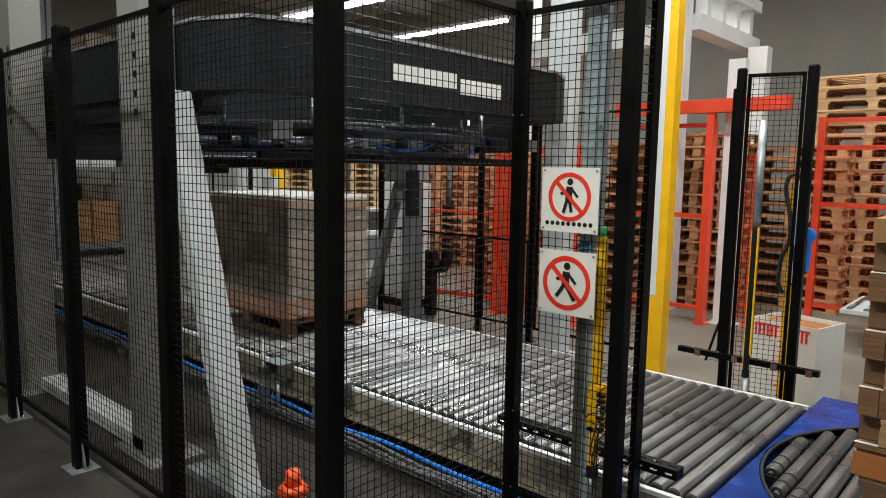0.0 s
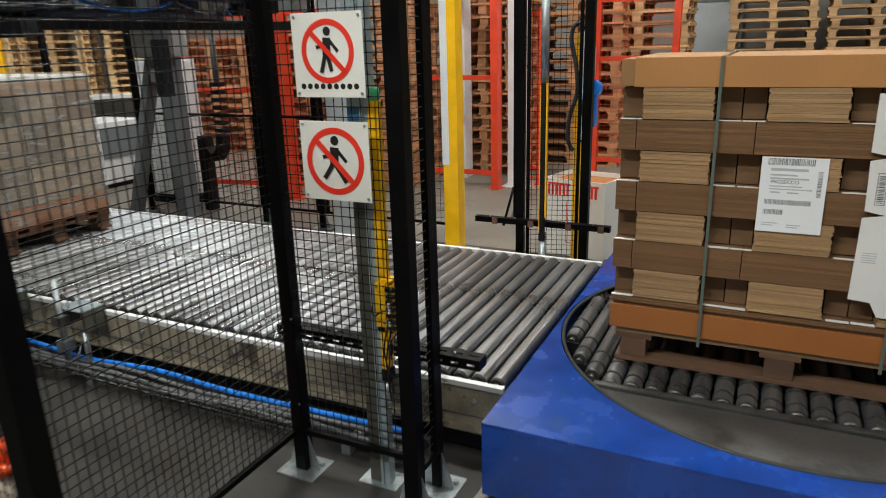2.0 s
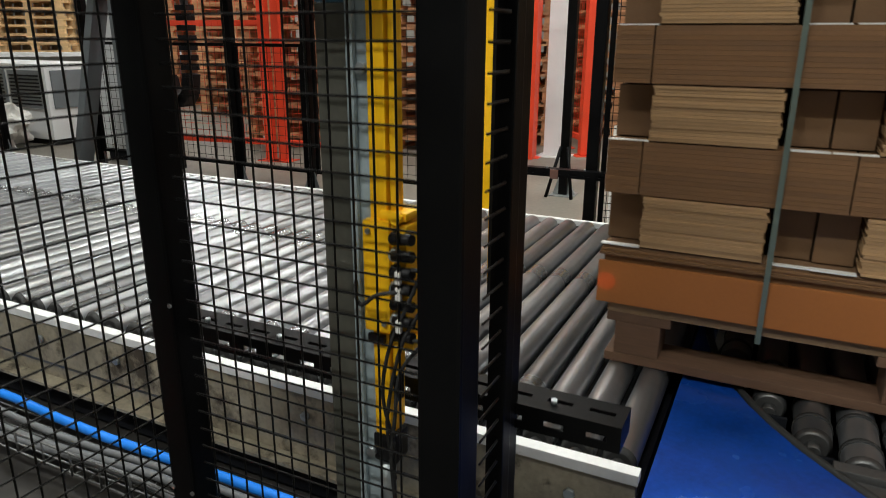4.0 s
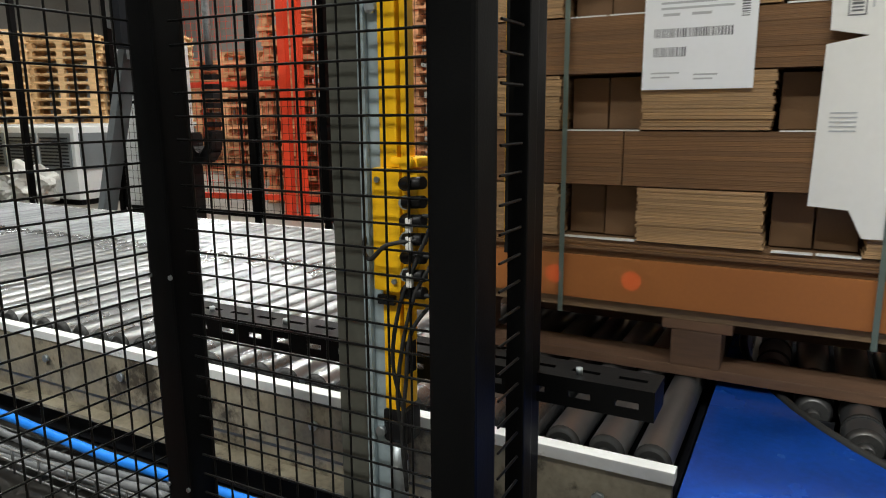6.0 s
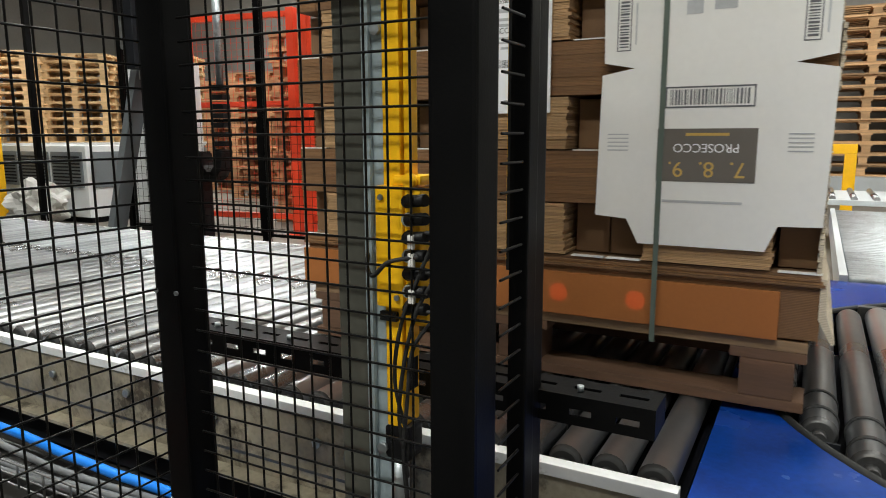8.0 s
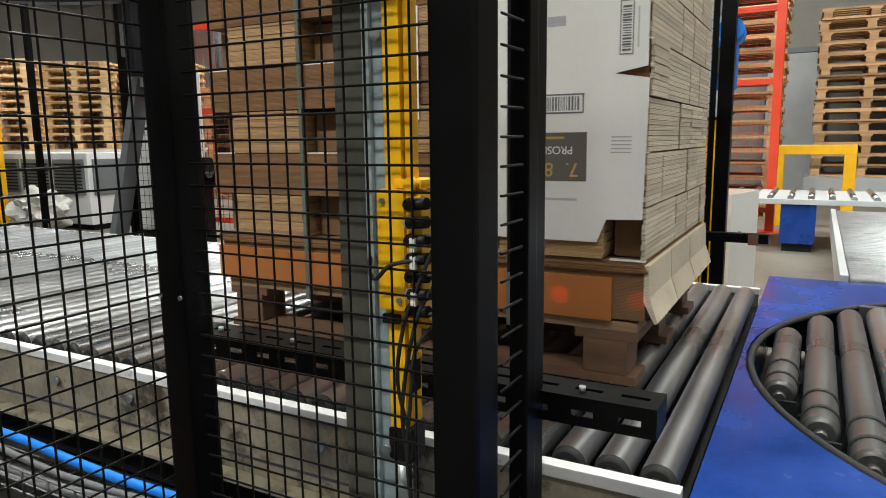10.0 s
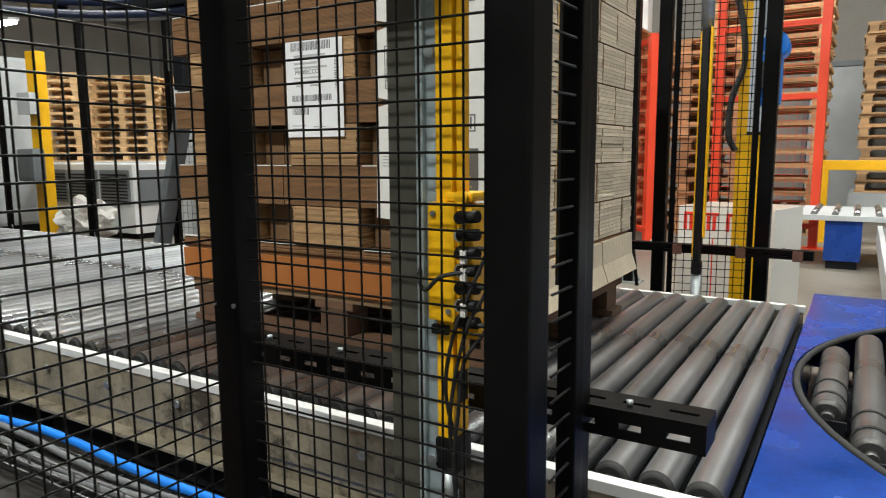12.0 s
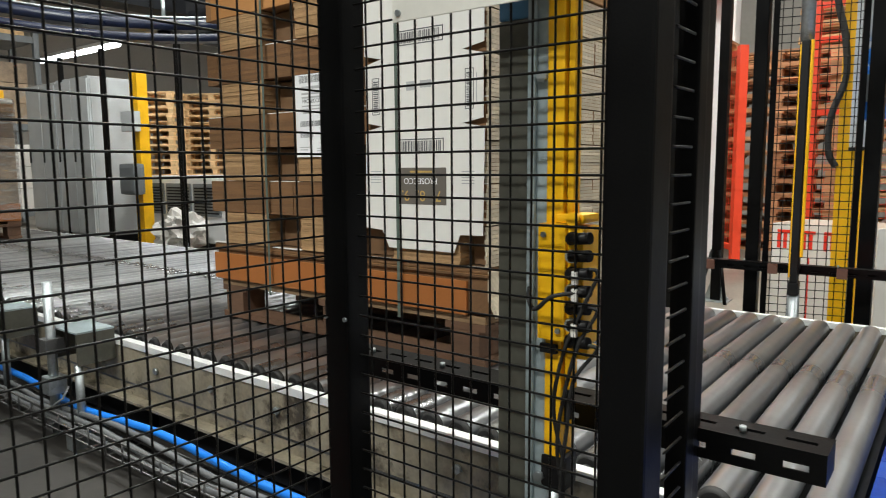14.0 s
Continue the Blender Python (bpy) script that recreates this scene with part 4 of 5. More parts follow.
lettering("PROSECCO", 0.017, INK, lab, Matrix.Translation((u0 + 0.078, fy - 0.0002, v0 + 0.177)) @ Euler((radians(90), 0, 0)).to_matrix().to_4x4())
for u in (0.335, 0.93):
    bm = bmesh.new()
    box(bm, u, u + 0.0105, Y0 - 0.0125, Y0 - 0.0115, ZB - 0.03, ZT + 0.1)
    box(bm, u, u + 0.0105, Y0 - 0.0125, Y1 + 0.003, ZT + 0.1005, ZT + 0.1015)
    box(bm, u, u + 0.0105, Y1 + 0.002, Y1 + 0.003, ZB - 0.03, ZT + 0.1)
    part("strap", bm, STRAP, load, "dark green plastic strap")

# ---- the film-wrapped load (moves) ----
W0 = -3.37
wrap_pallet = pallet(pose(W0 - 0.62, 0.80, ZR + 0.0145), WOODDARK, "dark wooden pallet under a film-wrapped load")
wl = thing("wrapped_load", "film-wrapped block of grey-brown cartons with pale top", "pallet load", pose(W0, 0, 0))
rnd = random.Random(4)
ZW = ZR + 0.0145 + 0.1445
part("base_tray", B(-1.21, -0.01, 0.40, 1.20, ZW, ZW + 0.14, bevel=0.01), TRAY, wl)
for r in range(3):
    for cx in range(4):
        for cy in range(3):
            x0, y0 = -1.20 + cx * 0.298, 0.405 + cy * 0.265
            z0 = ZW + 0.142 + r * 0.262
            part("carton", B(x0, x0 + 0.292, y0, y0 + 0.26, z0, z0 + 0.258, bevel=0.006), CARDDARK if (cx * 2 + cy + r) % 5 == 0 else GREYWRAP, wl)
part("top_band", B(-1.207, -0.006, 0.401, 1.202, ZW + 0.86, ZW + 0.9295, bevel=0.006), CARD, wl, "brown cardboard band")
part("top_sheet", B(-1.205, -0.008, 0.402, 1.2, ZW + 0.93, ZW + 0.965, bevel=0.012), CARDWHITE, wl, "pale cover sheet")
part("stretch_film", B(-1.225, 0.004, 0.39, 1.213, ZW + 0.01, ZW + 0.975, bevel=0.03), WRAP, wl, "clear glossy stretch film")

# ---- ring stretch wrapper ----
def rounded_loop(x0, x1, y0, y1, r, n=10):
    pts = []
    for cx, cy, a0 in ((x1 - r, y1 - r, 0), (x0 + r, y1 - r, 90), (x0 + r, y0 + r, 180), (x1 - r, y0 + r, 270)):
        for k in range(n + 1):
            a = radians(a0 + 90 * k / n)
            pts.append((cx + r * math.cos(a), cy + r * math.sin(a)))
    return pts


def loop_wall(outer, inner, z0, z1):
    bm = bmesh.new()
    n = len(outer)
    rows = [[bm.verts.new((p[0], p[1], z)) for p, z in ((outer[k], z0), (outer[k], z1), (inner[k], z1), (inner[k], z0))] for k in range(n)]
    for k in range(n):
        a, b = rows[k], rows[(k + 1) % n]
        for j in range(4):
            f = bm.faces.new((a[j], b[j], b[(j + 1) % 4], a[(j + 1) % 4]))
            f.smooth = n > 20 and j in (0, 2)
    return bm


WX0, WX1, WY0, WY1 = -5.0, -2.05, -0.80, 2.46
wr = thing("stretch_wrapper", "dark ring stretch wrapping machine over the conveyor", "wrapping machine", pose(0, 0, 0))
part("housing", loop_wall(rounded_loop(WX0, WX1, WY0, WY1, 0.45, 2), rounded_loop(WX0 + 0.22, WX1 - 0.22, WY0 + 0.22, WY1 - 0.22, 0.23, 2), 2.07, 2.43), DARK, wr, "dark grey curved sheet-metal housing")
part("top_trim", loop_wall(rounded_loop(WX0 - 0.01, WX1 + 0.01, WY0 - 0.01, WY1 + 0.01, 0.46, 2), rounded_loop(WX0 + 0.05, WX1 - 0.05, WY0 + 0.05, WY1 - 0.05, 0.4, 2), 2.4305, 2.45), GALV, wr, "bright steel trim")
part("name_plate", B(WX1 + 0.001, WX1 + 0.004, 0.22, 0.80, 2.20, 2.30), CARDWHITE, wr, "pale blank plate")
part("name_plate", B(WX1 + 0.001, WX1 + 0.005, 0.84, 1.28, 2.17, 2.27), CARDWHITE, wr, "pale blank plate")
cx, cy = (WX0 + WX1) / 2, (WY0 + WY1) / 2
for r0, r1, z0, z1, m in ((1.22, 1.34, 1.86, 1.93, NAVY), (1.10, 1.2, 1.76, 1.81, NAVY), (1.26, 1.3, 1.945, 1.96, GALV)):
    circ = lambda r: [(cx + r * math.cos(2 * math.pi * k / 64), cy + r * math.sin(2 * math.pi * k / 64)) for k in range(64)]
    part("ring", loop_wall(circ(r1), circ(r0), z0, z1), m, wr, "dark blue rotating ring" if m is NAVY else "steel guide rail")
for k in range(14):
    a = 2 * math.pi * k / 14 + 0.2
    px, py = cx + 1.3 * math.cos(a), cy + 1.3 * math.sin(a)
    part("hanger", T((px, py, 1.93), (px, py, 2.1), 0.014, 8), GALV, wr)
    if k % 2:
        part("guide_roller", T((px, py, 1.80), (px, py, 1.87), 0.045, 14), PLASTIC, wr)
for k in range(7):
    y = -0.4 + k * 0.42
    part("guide_block", B(WX1 - 0.5, WX1 - 0.34, y, y + 0.14, 1.83, 1.93, bevel=0.01), NAVY if k % 2 else GALV, wr)
part("drive_housing", B(-5.9, -2.8, -0.77, -0.45, 1.98, 2.12, bevel=0.03), DARK, wr, "black drive housing")
part("side_housing", B(-6.2, -5.02, -0.9, 0.6, 1.7, 2.5, bevel=0.04), DARK, wr)
part("rear_housing", B(-4.6, -2.6, 1.9, 2.2, 1.82, 2.05, bevel=0.03), DARK, wr)
part("film_carriage", B(cx - 0.1, cx + 0.5, WY0 + 0.3, WY0 + 0.5, 1.62, 1.68, bevel=0.02), DARK, wr)
part("cross_bar", B(cx - 0.7, WX1 - 0.1, -0.16, -0.08, 1.66, 1.73, bevel=0.01), DARK, wr)
part("cross_bar", B(WX1 - 0.52, WX1 - 0.44, -0.4, 2.2, 1.70, 1.76, bevel=0.01), DARK, wr)
part("marker", B(WX1 - 0.339, WX1 - 0.334, 0.45, 0.56, 1.86, 1.92), YELLOW, wr, "yellow warning mark")
part("film_arm", B(cx + 0.2, cx + 0.28, 1.6, 1.7, 1.25, 1.66, bevel=0.01), DARK, wr)
rw = random.Random(21)
for k in range(16):
    a = radians(-60 + k * 9 + rw.uniform(-2, 2))
    px, py = cx + 1.16 * math.cos(a), cy + 1.16 * math.sin(a)
    h = rw.uniform(0.03, 0.08)
    part("ring_fitting", B(px - 0.05, px + 0.05, py - 0.035, py + 0.035, 1.812, 1.812 + h, bevel=0.006), rw.choice((GALV, GREYPAINT, NAVY, GALV)), wr)
for k in range(5):
    a0 = radians(-50 + k * 26)
    pts = [(cx + 1.25 * math.cos(a0 + q * 0.07), cy + 1.25 * math.sin(a0 + q * 0.07), 1.84 - 0.05 * math.sin(q * math.pi / 6)) for q in range(7)]
    part("air_line", sweep(bmesh.new(), pts, 0.008, 6), HOSE if k % 2 else HOSEGREY, wr)
# columns and braces
for x, y, w, m in ((-2.82, -0.92, 0.26, COLGREY), (-4.6, -1.0, 0.24, COLGREY), (-4.24, 2.62, 0.11, MIDGREY), (-2.36, 2.6, 0.2, GREYPAINT)):
    c = part("column", B(x - w / 2, x + w / 2, y - 0.1, y + 0.1, 0.012, 4.2 if y < 0 or x > -3 else 1.52, bevel=0.006), m, wr, "grey painted steel column")
    part("base_plate", B(x - w / 2 - 0.12, x + w / 2 + 0.12, y - 0.16, y + 0.16, 0, 0.012), m, wr)
    if y < 0:
        for k in range(6):
            part("hole_plug", T((x + w * 0.28, y - 0.1005, 1.95 + 0.1 * k), (x + w * 0.28, y - 0.1025, 1.95 + 0.1 * k), 0.02, 14), PLASTIC, wr)


def brace(p, q, w, d, m):
    p, q = Vector(p), Vector(q)
    v = q - p
    mm = Matrix.Translation(p) @ v.to_track_quat("Z", "Y").to_matrix().to_4x4()
    bm = bmesh.new()
    box(bm, -w / 2, w / 2, -d / 2, d / 2, 0, v.length, 0.004, mm)
    part("brace", bm, m, wr, "slanting steel brace")


brace((-1.93, -0.9, 0.0), (-2.56, -0.9, 2.05), 0.15, 0.09, GREYPAINT)
brace((-4.93, 2.6, 0.0), (-4.38, 2.6, 1.6), 0.13, 0.07, MIDGREY)
part("head_block", B(-4.55, -4.06, 2.5, 2.7, 1.5215, 1.78, bevel=0.02), GREYPAINT, wr, "pale grey drive head")
part("cross_tie", B(-4.42, -4.30, 2.55, 2.65, 1.30, 1.42), GREYPAINT, wr)
part("foot_beam", B(-4.5, -2.8, -1.02, -0.86, 0.0125, 0.09, bevel=0.004), GREYPAINT, wr)
part("foot_beam", B(-2.4, -1.8, -0.98, -0.82, 0.0005, 0.05, bevel=0.004), GALV, wr)
# sensor clamps on the near rail
for x in (-2.25, -2.85):
    s = thing("rail_clamp", "galvanised sensor bracket clamped to the conveyor rail", "bracket", pose(x, -0.02, 0), "rail clamps")
    part("plate", B(-0.09, 0.09, -0.11, 0.016, 0.355, 0.361), GALVPALE, s)
    part("cheek", B(-0.09, -0.084, -0.11, 0.016, 0.25, 0.3545), ZINC, s)
    part("cheek", B(0.084, 0.09, -0.11, 0.016, 0.25, 0.3545), ZINC, s)
    part("stem", T((-0.05, -0.13, 0.0), (-0.05, -0.13, 0.52), 0.016, 10), GALV, s)
    part("stem", T((0.07, -0.1, 0.0), (0.07, -0.1, 0.25), 0.014, 10), GALV, s)
    part("clamp_block", B(-0.08, -0.02, -0.16, -0.1, 0.14, 0.20, bevel=0.004), GALV, s)
    part("clamp_block", B(-0.08, -0.02, -0.16, -0.1, 0.28, 0.33, bevel=0.004), STEELDARK, s)
    part("wire", sweep(bmesh.new(), [(0.06, -0.12, 0.2), (0.1, -0.17, 0.16), (0.05, -0.2, 0.12), (0.0, -0.16, 0.1), (0.06, -0.13, 0.13)], 0.003, 6), HOSEGREY, s)

# traffic cone behind the fence
cone = thing("traffic_cone", "orange and white traffic cone with a worn band", "traffic cone", pose(-1.27, -1.08, 0))
part("base", B(-0.13, 0.13, -0.13, 0.13, 0, 0.025, bevel=0.01), ORANGE, cone)
part("lower_cone", T((0, 0, 0.025), (0, 0, 0.15), 0.095, 24, 0.07), ORANGE, cone)
part("band", T((0, 0, 0.15), (0, 0, 0.33), 0.07, 24, 0.05), BOTTLE, cone, "stained white band")
part("collar", T((0, 0, 0.33), (0, 0, 0.36), 0.068, 24, 0.05), ORANGE, cone)
part("tip", T((0, 0, 0.36), (0, 0, 0.42), 0.036, 20, 0.028), ORANGE, cone)

# ---- far black fence beside the conveyor ----
far_fence = guard_fence("low black mesh guard fence along the far conveyor side")
FAR = [(-8.6, 2.75), (-7.6, 2.75), (-6.12, 2.75), (-4.87, 2.75), (-3.39, 2.75), (-2.75, 2.75)]
for k, (x, y) in enumerate(FAR):
    fence_post(far_fence, x, y, w=0.05, h=2.2)
for a, b in ((4, 5), (3, 4)):
    mesh_panel(far_fence, (FAR[a][0] + 0.03, 2.75), (FAR[b][0] - 0.03, 2.75), z0=0.14, z1=1.0, cell=0.06, cell_h=0.06)
mesh_panel(far_fence, (-2.7, 2.75), (-1.45, 2.75), z0=0.14, z1=2.2, cell=0.06, cell_h=0.06, wire=0.0016)


lone = guard_fence("slim black guard post on splayed feet")
fence_post(lone, -1.17, 3.5, w=0.06, h=2.4)
for dx, dy in ((-0.09, -0.06), (0.09, -0.06)):
    part("strut", T((-1.17 + dx * 0.25, 3.5 - 0.036, 0.34), (-1.17 + dx, 3.5 + dy * 2, 0.0), 0.012, 8), BLACK, lone)

# ---- red guards ----
def red_guard(p, q, z_top, rails, label="red steel guard frame with rails", mesh=0.0, w=0.036):
    dx, dy = q[0] - p[0], q[1] - p[1]
    ln = math.hypot(dx, dy)
    g = thing("red_guard", label, "guard rail", pose(p[0], p[1], 0, 0, 0, math.degrees(math.atan2(dy, dx))), "red guards")
    for x in (0, ln):
        part("post", B(x - w, x + w, -w, w, 0.006, z_top, bevel=0.004), RED, g)
        part("foot_plate", B(x - 0.09, x + 0.09, -0.09, 0.09, 0, 0.006), RED, g)
    for z in rails:
        part("rail", B(w + 0.001, ln - w - 0.001, -0.02, 0.02, z - 0.025, z + 0.025, bevel=0.003), RED, g)
    if mesh:
        bm = bmesh.new()
        n = int(ln / mesh)
        for k in range(1, n):
            tube(bm, (ln * k / n, -0.021, 0.15), (ln * k / n, -0.021, z_top - 0.05), 0.0018, 4, cap=False)
        n = int(z_top / mesh)
        for k in range(3, n):
            tube(bm, (0, -0.024, k * mesh), (ln, -0.024, k * mesh), 0.0018, 4, cap=False)
        part("wire_mesh", bm, RED, g)
    return g


red_guard((-4.95, 3.5), (-3.88, 3.68), 1.95, (0.16, 1.15, 1.9), mesh=0.06)
red_guard((-3.75, 3.7), (-2.9, 3.75), 1.95, (0.16, 1.9), mesh=0.06)
red_guard((-2.9, 4.9), (-1.9, 4.92), 2.25, (0.16, 1.2, 2.2), mesh=0.0)
red_guard((-1.06, 5.9), (-0.2, 5.85), 2.32, (0.2, 1.35, 1.98, 2.28), mesh=0.06)
red_guard((-1.5, 5.2), (-1.8, 5.6), 1.9, (0.16, 1.85), mesh=0.045)
hd = thing("red_header_beam", "thick red beam across the pallet dispenser", "beam", pose(-3.0, 4.8, 2.32))
part("beam", B(0, 1.9, -0.06, 0.06, 0, 0.14, bevel=0.006), RED, hd)
for x in (0.1, 1.12):
    part("leg", B(x - 0.04, x + 0.04, -0.04, 0.04, -2.32, -0.001), RED, hd)

# ---- pallet stacks ----
pallet_stack(-4.3, 4.9, 0, 13, WOODRED, 90)
pallet_stack(-3.2, 5.3, 0, 14, WOODRED, 90)
pallet_stack(-2.35, 6.2, 0, 15, WOODRED, 90)
pallet_stack(-1.5, 6.9, 0, 14, WOODRED, 0)
pallet_stack(-0.8, 7.3, 0.0, 20, WOOD, 0)
pallet_stack(0.67, 9.9, 0.32, 15, WOOD, 0, "weathered wooden pallet in a tall stack")
pallet_stack(2.0, 9.95, 0.32, 13, WOOD, 0, "weathered wooden pallet in a tall stack")
pallet_stack(-12.75, 6.35, 0.76, 11, WOODPALE, 30, "pale new wooden pallet in a stack")
pallet_stack(-12.05, 7.35, 0.76, 11, WOODPALE, 30, "pale new wooden pallet in a stack")
pallet_stack(-12.6, 5.25, 0.76, 6, WOODPALE, 30, "pale new wooden pallet in a stack")
pallet_stack(-10.9, 8.3, 0.76, 11, WOODPALE, 30, "pale new wooden pallet in a stack")
pallet_stack(-8.2, 7.6, 0, 12, WOODRED, 20)
pallet_stack(-6.6, 6.6, 0, 12, WOODRED, 10)
sb = thing("stack_table", "low steel table under pale pallet stacks", "table", pose(-12.0, 6.8, 0, 0, 0, 58))
part("top", B(-2.3, 2.6, -0.9, 0.9, 0.70, 0.758), WHITEPAINT, sb)
for x in (-2.2, 2.5):
    for y in (-0.8, 0.8):
        part("leg", B(x - 0.04, x + 0.04, y - 0.04, y + 0.04, 0, 0.6995), MIDGREY, sb)
st = thing("stack_conveyor", "low roller conveyor under weathered pallets", "conveyor", pose(1.3, 9.85, 0))
part("frame", B(-1.3, 1.6, -0.6, 0.7, 0.1, 0.319), GREYPAINT, st)
for x in (-1.1, 1.4):
    part("leg", B(x - 0.05, x + 0.05, -0.4, 0.4, 0, 0.0995), GREYPAINT, st)

# ---- cabinets and machines at the far left ----
def cabinet(x, y, w, d, h, label, m, doors=2):
    c = thing("control_cabinet", label, "cabinet", pose(x, y, 0))
    part("plinth", B(-w / 2 + 0.02, w / 2 - 0.02, -d / 2 + 0.02, d / 2 - 0.02, 0, 0.1), DARK, c)
    part("body", B(-w / 2, w / 2, -d / 2, d / 2, 0.1, h, bevel=0.006), m, c)
    for k in range(doors):
        a = -w / 2 + k * w / doors
        dr = part("door", B(a + 0.008, a + w / doors - 0.008, -d / 2 - 0.018, -d / 2 - 0.001, 0.13, h - 0.03, bevel=0.004), m, c)
        part("handle", B(a + 0.03, a + 0.05, -d / 2 - 0.035, -d / 2 - 0.0185, h * 0.5, h * 0.5 + 0.14, bevel=0.004), PLASTIC, dr)
    dr = part("side_door", B(w / 2 + 0.001, w / 2 + 0.016, -d / 2 + 0.02, d / 2 - 0.02, 0.13, h - 0.03, bevel=0.004), m, c)
    return c


cabinet(-8.35, 3.05, 0.8, 0.6, 1.95, "tall light grey steel control cabinet", GREYPAINT)
cabinet(-9.3, 3.1, 0.8, 0.6, 1.95, "tall light grey steel control cabinet", GREYPAINT)
cabinet(-4.93, 3.2, 0.56, 0.3, 1.5, "white steel switch cabinet beside the wrapper", WHITEPAINT, 1)
for x, y in ((-7.32, 3.0), (-10.4, 2.7)):
    yp = thing("yellow_post", "yellow steel post with a grey switch box", "post", pose(x, y, 0), "yellow posts")
    part("shaft", B(-0.08, 0.08, -0.06, 0.06, 0.006, 1.95, bevel=0.004), YELLOW, yp)
    part("switch_box", B(-0.12, 0.12, -0.16, -0.061, 1.3, 1.52, bevel=0.006), GREYPAINT, yp)
    part("motor_cover", B(-0.16, 0.16, -0.2, -0.061, 0.6, 0.95, bevel=0.05), MIDGREY, yp)
    part("foot_plate", B(-0.14, 0.14, -0.12, 0.12, 0, 0.006), YELLOW, yp)
mc = thing("white_machine", "low white machine with dark ventilated panels", "machine", pose(-6.85, 3.65, 0))
part("body", B(-1.1, 0.6, -0.35, 0.35, 0.06, 0.78, bevel=0.01), WHITEPAINT, mc)
part("plinth", B(-1.05, 0.55, -0.3, 0.3, 0, 0.0595), DARK, mc)
for a in (-1.05, -0.5, 0.05):
    pn = part("dark_panel", B(a, a + 0.5, -0.365, -0.351, 0.36, 0.72, bevel=0.004), MIDGREY, mc, "dark grey slatted panel")
    for k in range(9):
        part("slat", B(a + 0.03, a + 0.47, -0.371, -0.3655, 0.39 + k * 0.034, 0.405 + k * 0.034), DARK, pn)
pn = part("dark_panel", B(0.601, 0.615, -0.3, 0.3, 0.36, 0.72, bevel=0.004), MIDGREY, mc, "dark grey side panel")
wb = thing("plastic_bundle", "crumpled bundle of white plastic film on the floor", "plastic film", pose(-6.6, 3.0, 0))
bm = bmesh.new()
bmesh.ops.create_icosphere(bm, subdivisions=4, radius=0.24)
for v in bm.verts:
    v.co *= 1 + 0.5 * noise.noise(v.co * 9) + 0.3 * noise.noise(v.co * 23)
    v.co.z = max(v.co.z * 0.9, -0.2)
for v in bm.verts:
    v.co.z += 0.2
part("film", bm, CARDWHITE, wb)

# storage shelves with goods at the end of the hall
for kx, sx in enumerate((-12.2, -14.2)):
    for ky in range(3):
        y = -3.0 + ky * 2.3
        sh = thing("storage_rack", "steel storage rack half full of wrapped cartons", "rack", pose(sx, y, 0), "storage racks")
        for py in (0.0, 2.2):
            for px in (-0.45, 0.45):
                part("upright", B(px - 0.04, px + 0.04, py - 0.04, py + 0.04, 0, 4.4), MIDGREY, sh)
        for z in (0.15, 1.5, 2.85):
            part("shelf", B(-0.5, 0.5, 0.05, 2.15, z, z + 0.1), MIDGREY, sh)
        rnd = random.Random(kx * 10 + ky)
        for z in (0.25, 1.6, 2.95):
            for k in range(2):
                g = rnd.choice((CARD, GREYWRAP, CARDWHITE, WOODPALE, GREYWRAP))
                gd = thing("stored_goods", "wrapped block of cartons on a storage shelf", "goods", pose(sx, y + 0.58 + k * 1.04, z + 0.0005), "stored goods")
                hh = rnd.uniform(0.7, 1.1)
                for r in range(3):
                    for c in range(2):
                        part("carton", B(-0.4, 0.4, -0.45 + c * 0.46, -0.005 + c * 0.455, r * hh / 3 + 0.002, (r + 1) * hh / 3 - 0.004, bevel=0.01), g, gd)

# ---- second conveyor line behind the turntable ----
c2 = thing("feed_conveyor", "narrow conveyor with fine steel rollers behind the turntable", "conveyor", pose(0.26, 1.96, 0))
me = to_mesh("roller", T((0.035, 0, 0), (1.16, 0, 0), 0.022, 12))
me.materials.append(GALV)
for k in range(50):
    part("roller", me, GALV, c2, at=pose(0, 0.03 + k * 0.054, ZR - 0.01))
for x in (0.0, 1.165):
    part("side_rail", B(x, x + 0.03, 0, 2.72, 0.2, ZR + 0.02, bevel=0.003), GREYPAINT, c2)
for y in (0.3, 2.4):
    for x in (0.04, 1.1):
        part("leg", B(x, x + 0.05, y, y + 0.05, 0, 0.1995), GALV, c2)
b2 = thing("transfer_unit", "blue transfer conveyor with a grey roller top", "conveyor", pose(-0.1, 5.0, 0))
part("blue_body", B(0.03, 0.27, -0.28, 0.3, 0.06, 0.36, bevel=0.005), BLUE, b2)
part("top_frame", B(-0.4, 2.2, -0.3, 0.7, 0.361, 0.40, bevel=0.004), GREYPAINT, b2)
part("plinth", B(0.05, 0.25, -0.26, 0.28, 0, 0.0595), DARK, b2)
part("leg", B(1.9, 2.0, 0.0, 0.4, 0, 0.36), GREYPAINT, b2)
for k in range(18):
    part("roller", T((-0.33 + k * 0.14, -0.26, 0.405), (-0.33 + k * 0.14, 0.66, 0.405), 0.022, 14), STEEL, b2)
yg = thing("yellow_guard", "yellow steel hoop guard beside the far conveyor", "guard rail", pose(0.02, 6.4, 0))
for x in (-0.2, 0.4):
    part("post", B(x - 0.05, x + 0.05, -0.05, 0.05, 0, 0.69, bevel=0.005), YELLOW, yg)
part("top_bar", B(-0.25, 0.45, -0.05, 0.05, 0.6905, 0.78, bevel=0.005), YELLOW, yg)
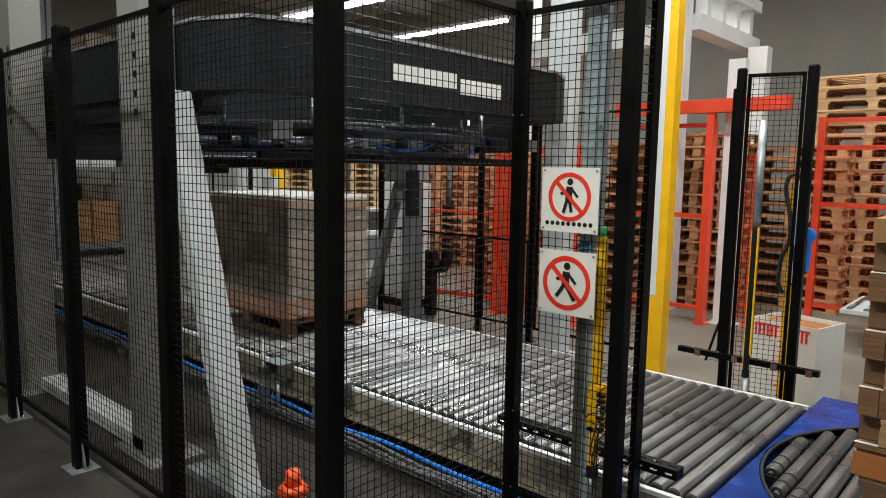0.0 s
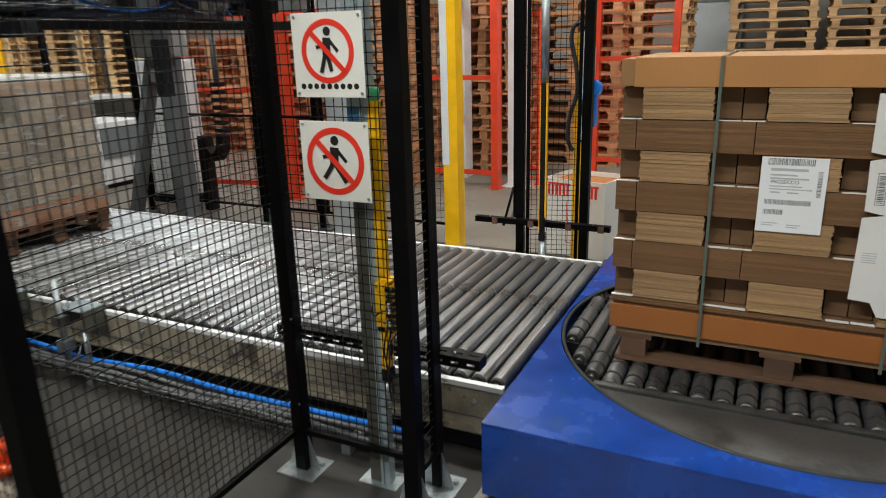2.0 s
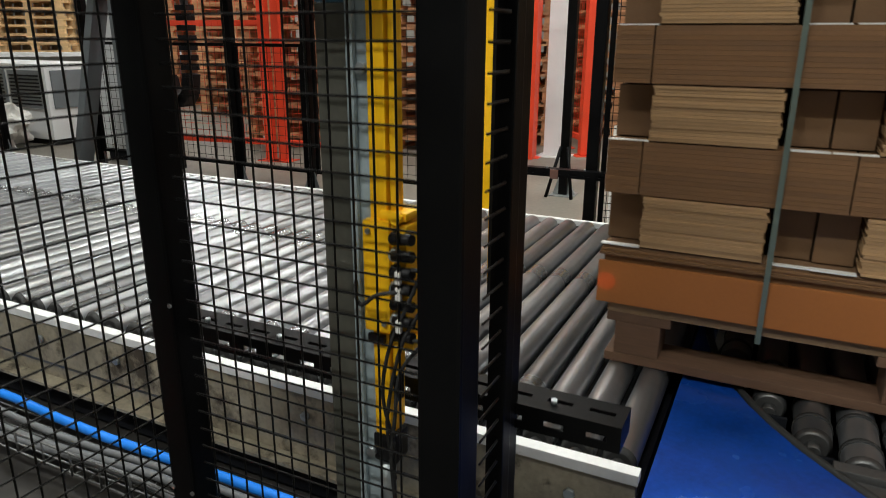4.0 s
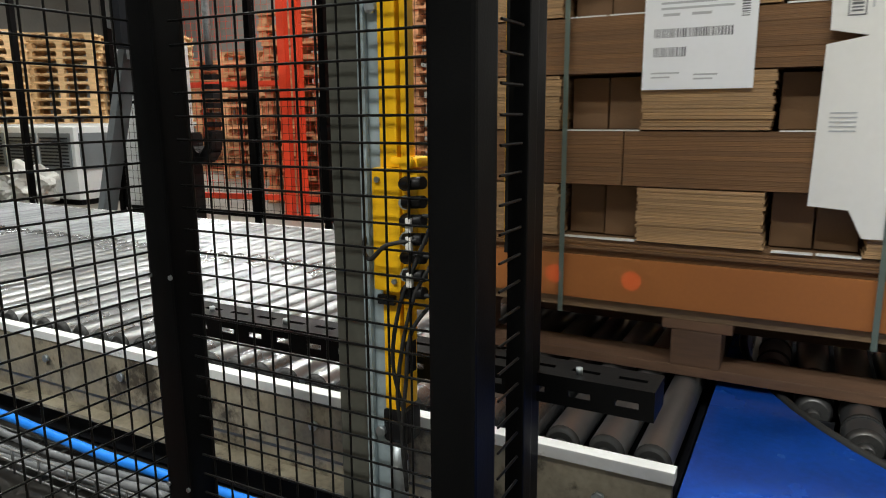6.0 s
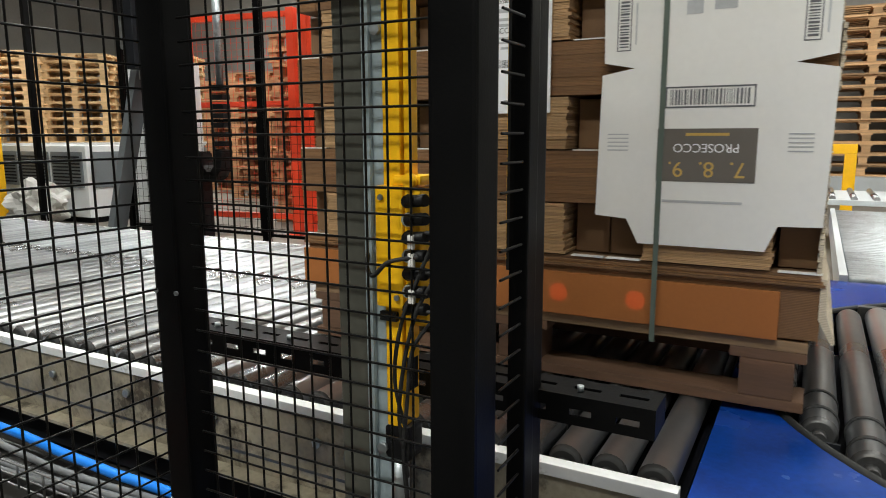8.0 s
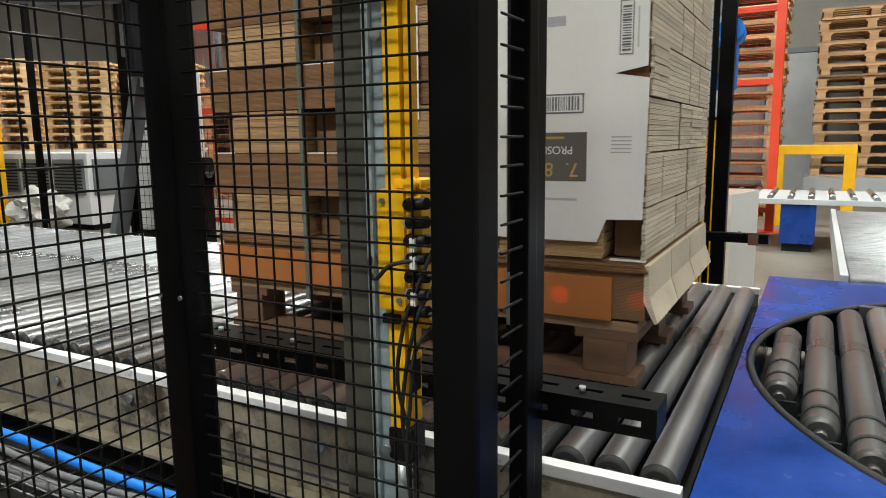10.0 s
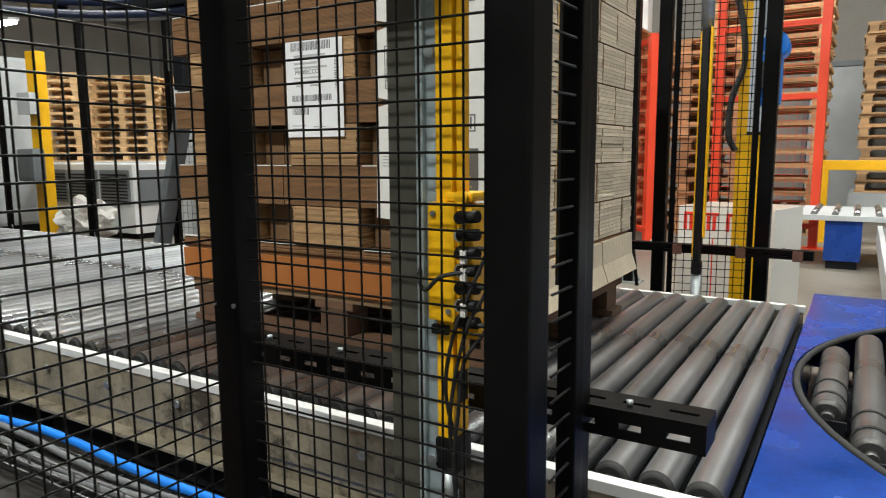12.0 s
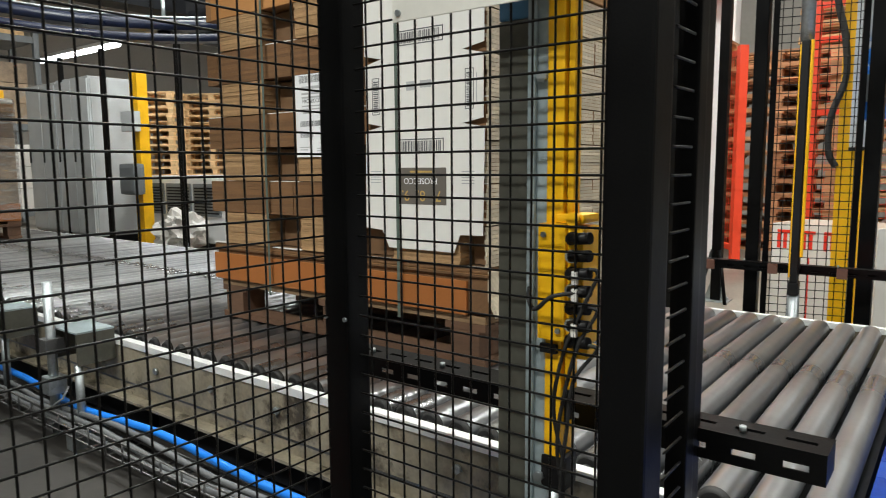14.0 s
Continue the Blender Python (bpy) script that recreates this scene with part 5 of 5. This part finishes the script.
# door in the far wall
d1 = structure("door_1", B(-0.62, 0.12, 10.94, 10.995, 0, 2.1, bevel=0.004), GREYPAINT, "grey steel hall door in a dark frame")
for x in (-0.7, 0.13):
    part("door_frame", B(x, x + 0.07, 10.92, 10.996, 0, 2.18), MIDGREY, d1)
part("door_frame", B(-0.629, 0.129, 10.92, 10.996, 2.105, 2.18), MIDGREY, d1)
# white gantry
ga = thing("white_gantry", "white steel gantry frame of a palletiser", "gantry", pose(0, 0, 0))
part("post", B(-2.72, -2.45, 5.3, 5.5, 0, 5.9, bevel=0.006), WHITEPAINT, ga)
part("post", B(-2.3, -2.05, 7.0, 7.2, 0, 3.35, bevel=0.006), WHITEPAINT, ga)
part("beam", B(-2.6, -2.35, 5.501, 7.6, 3.36, 3.55, bevel=0.006), WHITEPAINT, ga)
part("beam", B(-2.6, -2.35, 5.501, 7.6, 3.9, 4.05, bevel=0.006), WHITEPAINT, ga)
for y in (5.8, 6.3, 6.8, 7.3):
    part("web", B(-2.55, -2.4, y, y + 0.12, 3.551, 3.899), WHITEPAINT, ga)
part("cross_head", B(-4.6, -2.75, 5.32, 5.48, 3.2, 3.45, bevel=0.006), WHITEPAINT, ga)
part("post", B(-4.8, -4.6, 5.3, 5.5, 0, 4.6, bevel=0.006), WHITEPAINT, ga)
wc = thing("white_column", "white painted steel column beside the red guards", "column", pose(-1.72, 5.05, 0))
part("shaft", B(-0.09, 0.09, -0.06, 0.06, 0.01, 2.9, bevel=0.005), WHITEPAINT, wc)
part("base_plate", B(-0.15, 0.15, -0.12, 0.12, 0, 0.01), WHITEPAINT, wc)
# cable chain
ch = thing("cable_chain", "black plastic cable chain hanging in a loop", "cable chain", pose(-4.05, 3.0, 0))
pts = [(0.0, 0, 1.25), (0, 0, 1.0), (0, 0, 0.75), (-0.02, 0, 0.62), (-0.08, 0, 0.55), (-0.16, 0, 0.55), (-0.22, 0, 0.62), (-0.24, 0, 0.75)]
for k in range(24):
    a = k / 24 * (len(pts) - 1)
    j = min(int(a), len(pts) - 2)
    p, q = Vector(pts[j]), Vector(pts[j + 1])
    c = p.lerp(q, a - j)
    mm = Matrix.Translation(c) @ (q - p).to_track_quat("Z", "Y").to_matrix().to_4x4()
    bm = bmesh.new()
    box(bm, -0.06, 0.06, -0.04, 0.04, -0.02, 0.02, 0.004, mm)
    part("link", bm, PLASTIC, ch)
part("carrier", T((0, 0, 1.25), (0, 0, 2.2), 0.03, 10), GALV, ch)
part("carrier_foot", B(-0.30, -0.2, -0.05, 0.05, 0, 0.75), PLASTIC, ch)


def motions():
    run = [(0.0, 0.465), (0.5, 0.465), (1.0, 0.462), (1.5, 0.42), (2.0, 0.312), (2.5, 0.185), (3.0, 0.06), (3.5, -0.065), (4.3, -0.255), (5.2, -0.465), (6.0, -0.655), (6.5, -0.76), (7.0, -0.855), (7.5, -0.953), (8.0, -1.06),
           (8.8, -1.19), (9.7, -1.34), (10.5, -1.478), (11.0, -1.588), (11.5, -1.67), (12.0, -1.756), (12.5, -1.846), (13.0, -1.948), (13.5, -2.045), (14.0, -2.14)]
    walk(load, [(t, pose(x, 0, 0)) for t, x in run])
    walk(load_pallet, [(t, pose(x + 0.625, 0.80, ZR + 0.0145)) for t, x in run])
    walk(wl, [(t, pose(W0 + x - 0.465, 0, 0)) for t, x in run])
    walk(wrap_pallet, [(t, pose(W0 - 0.62 + x - 0.465, 0.80, ZR + 0.0145)) for t, x in run])


motions()
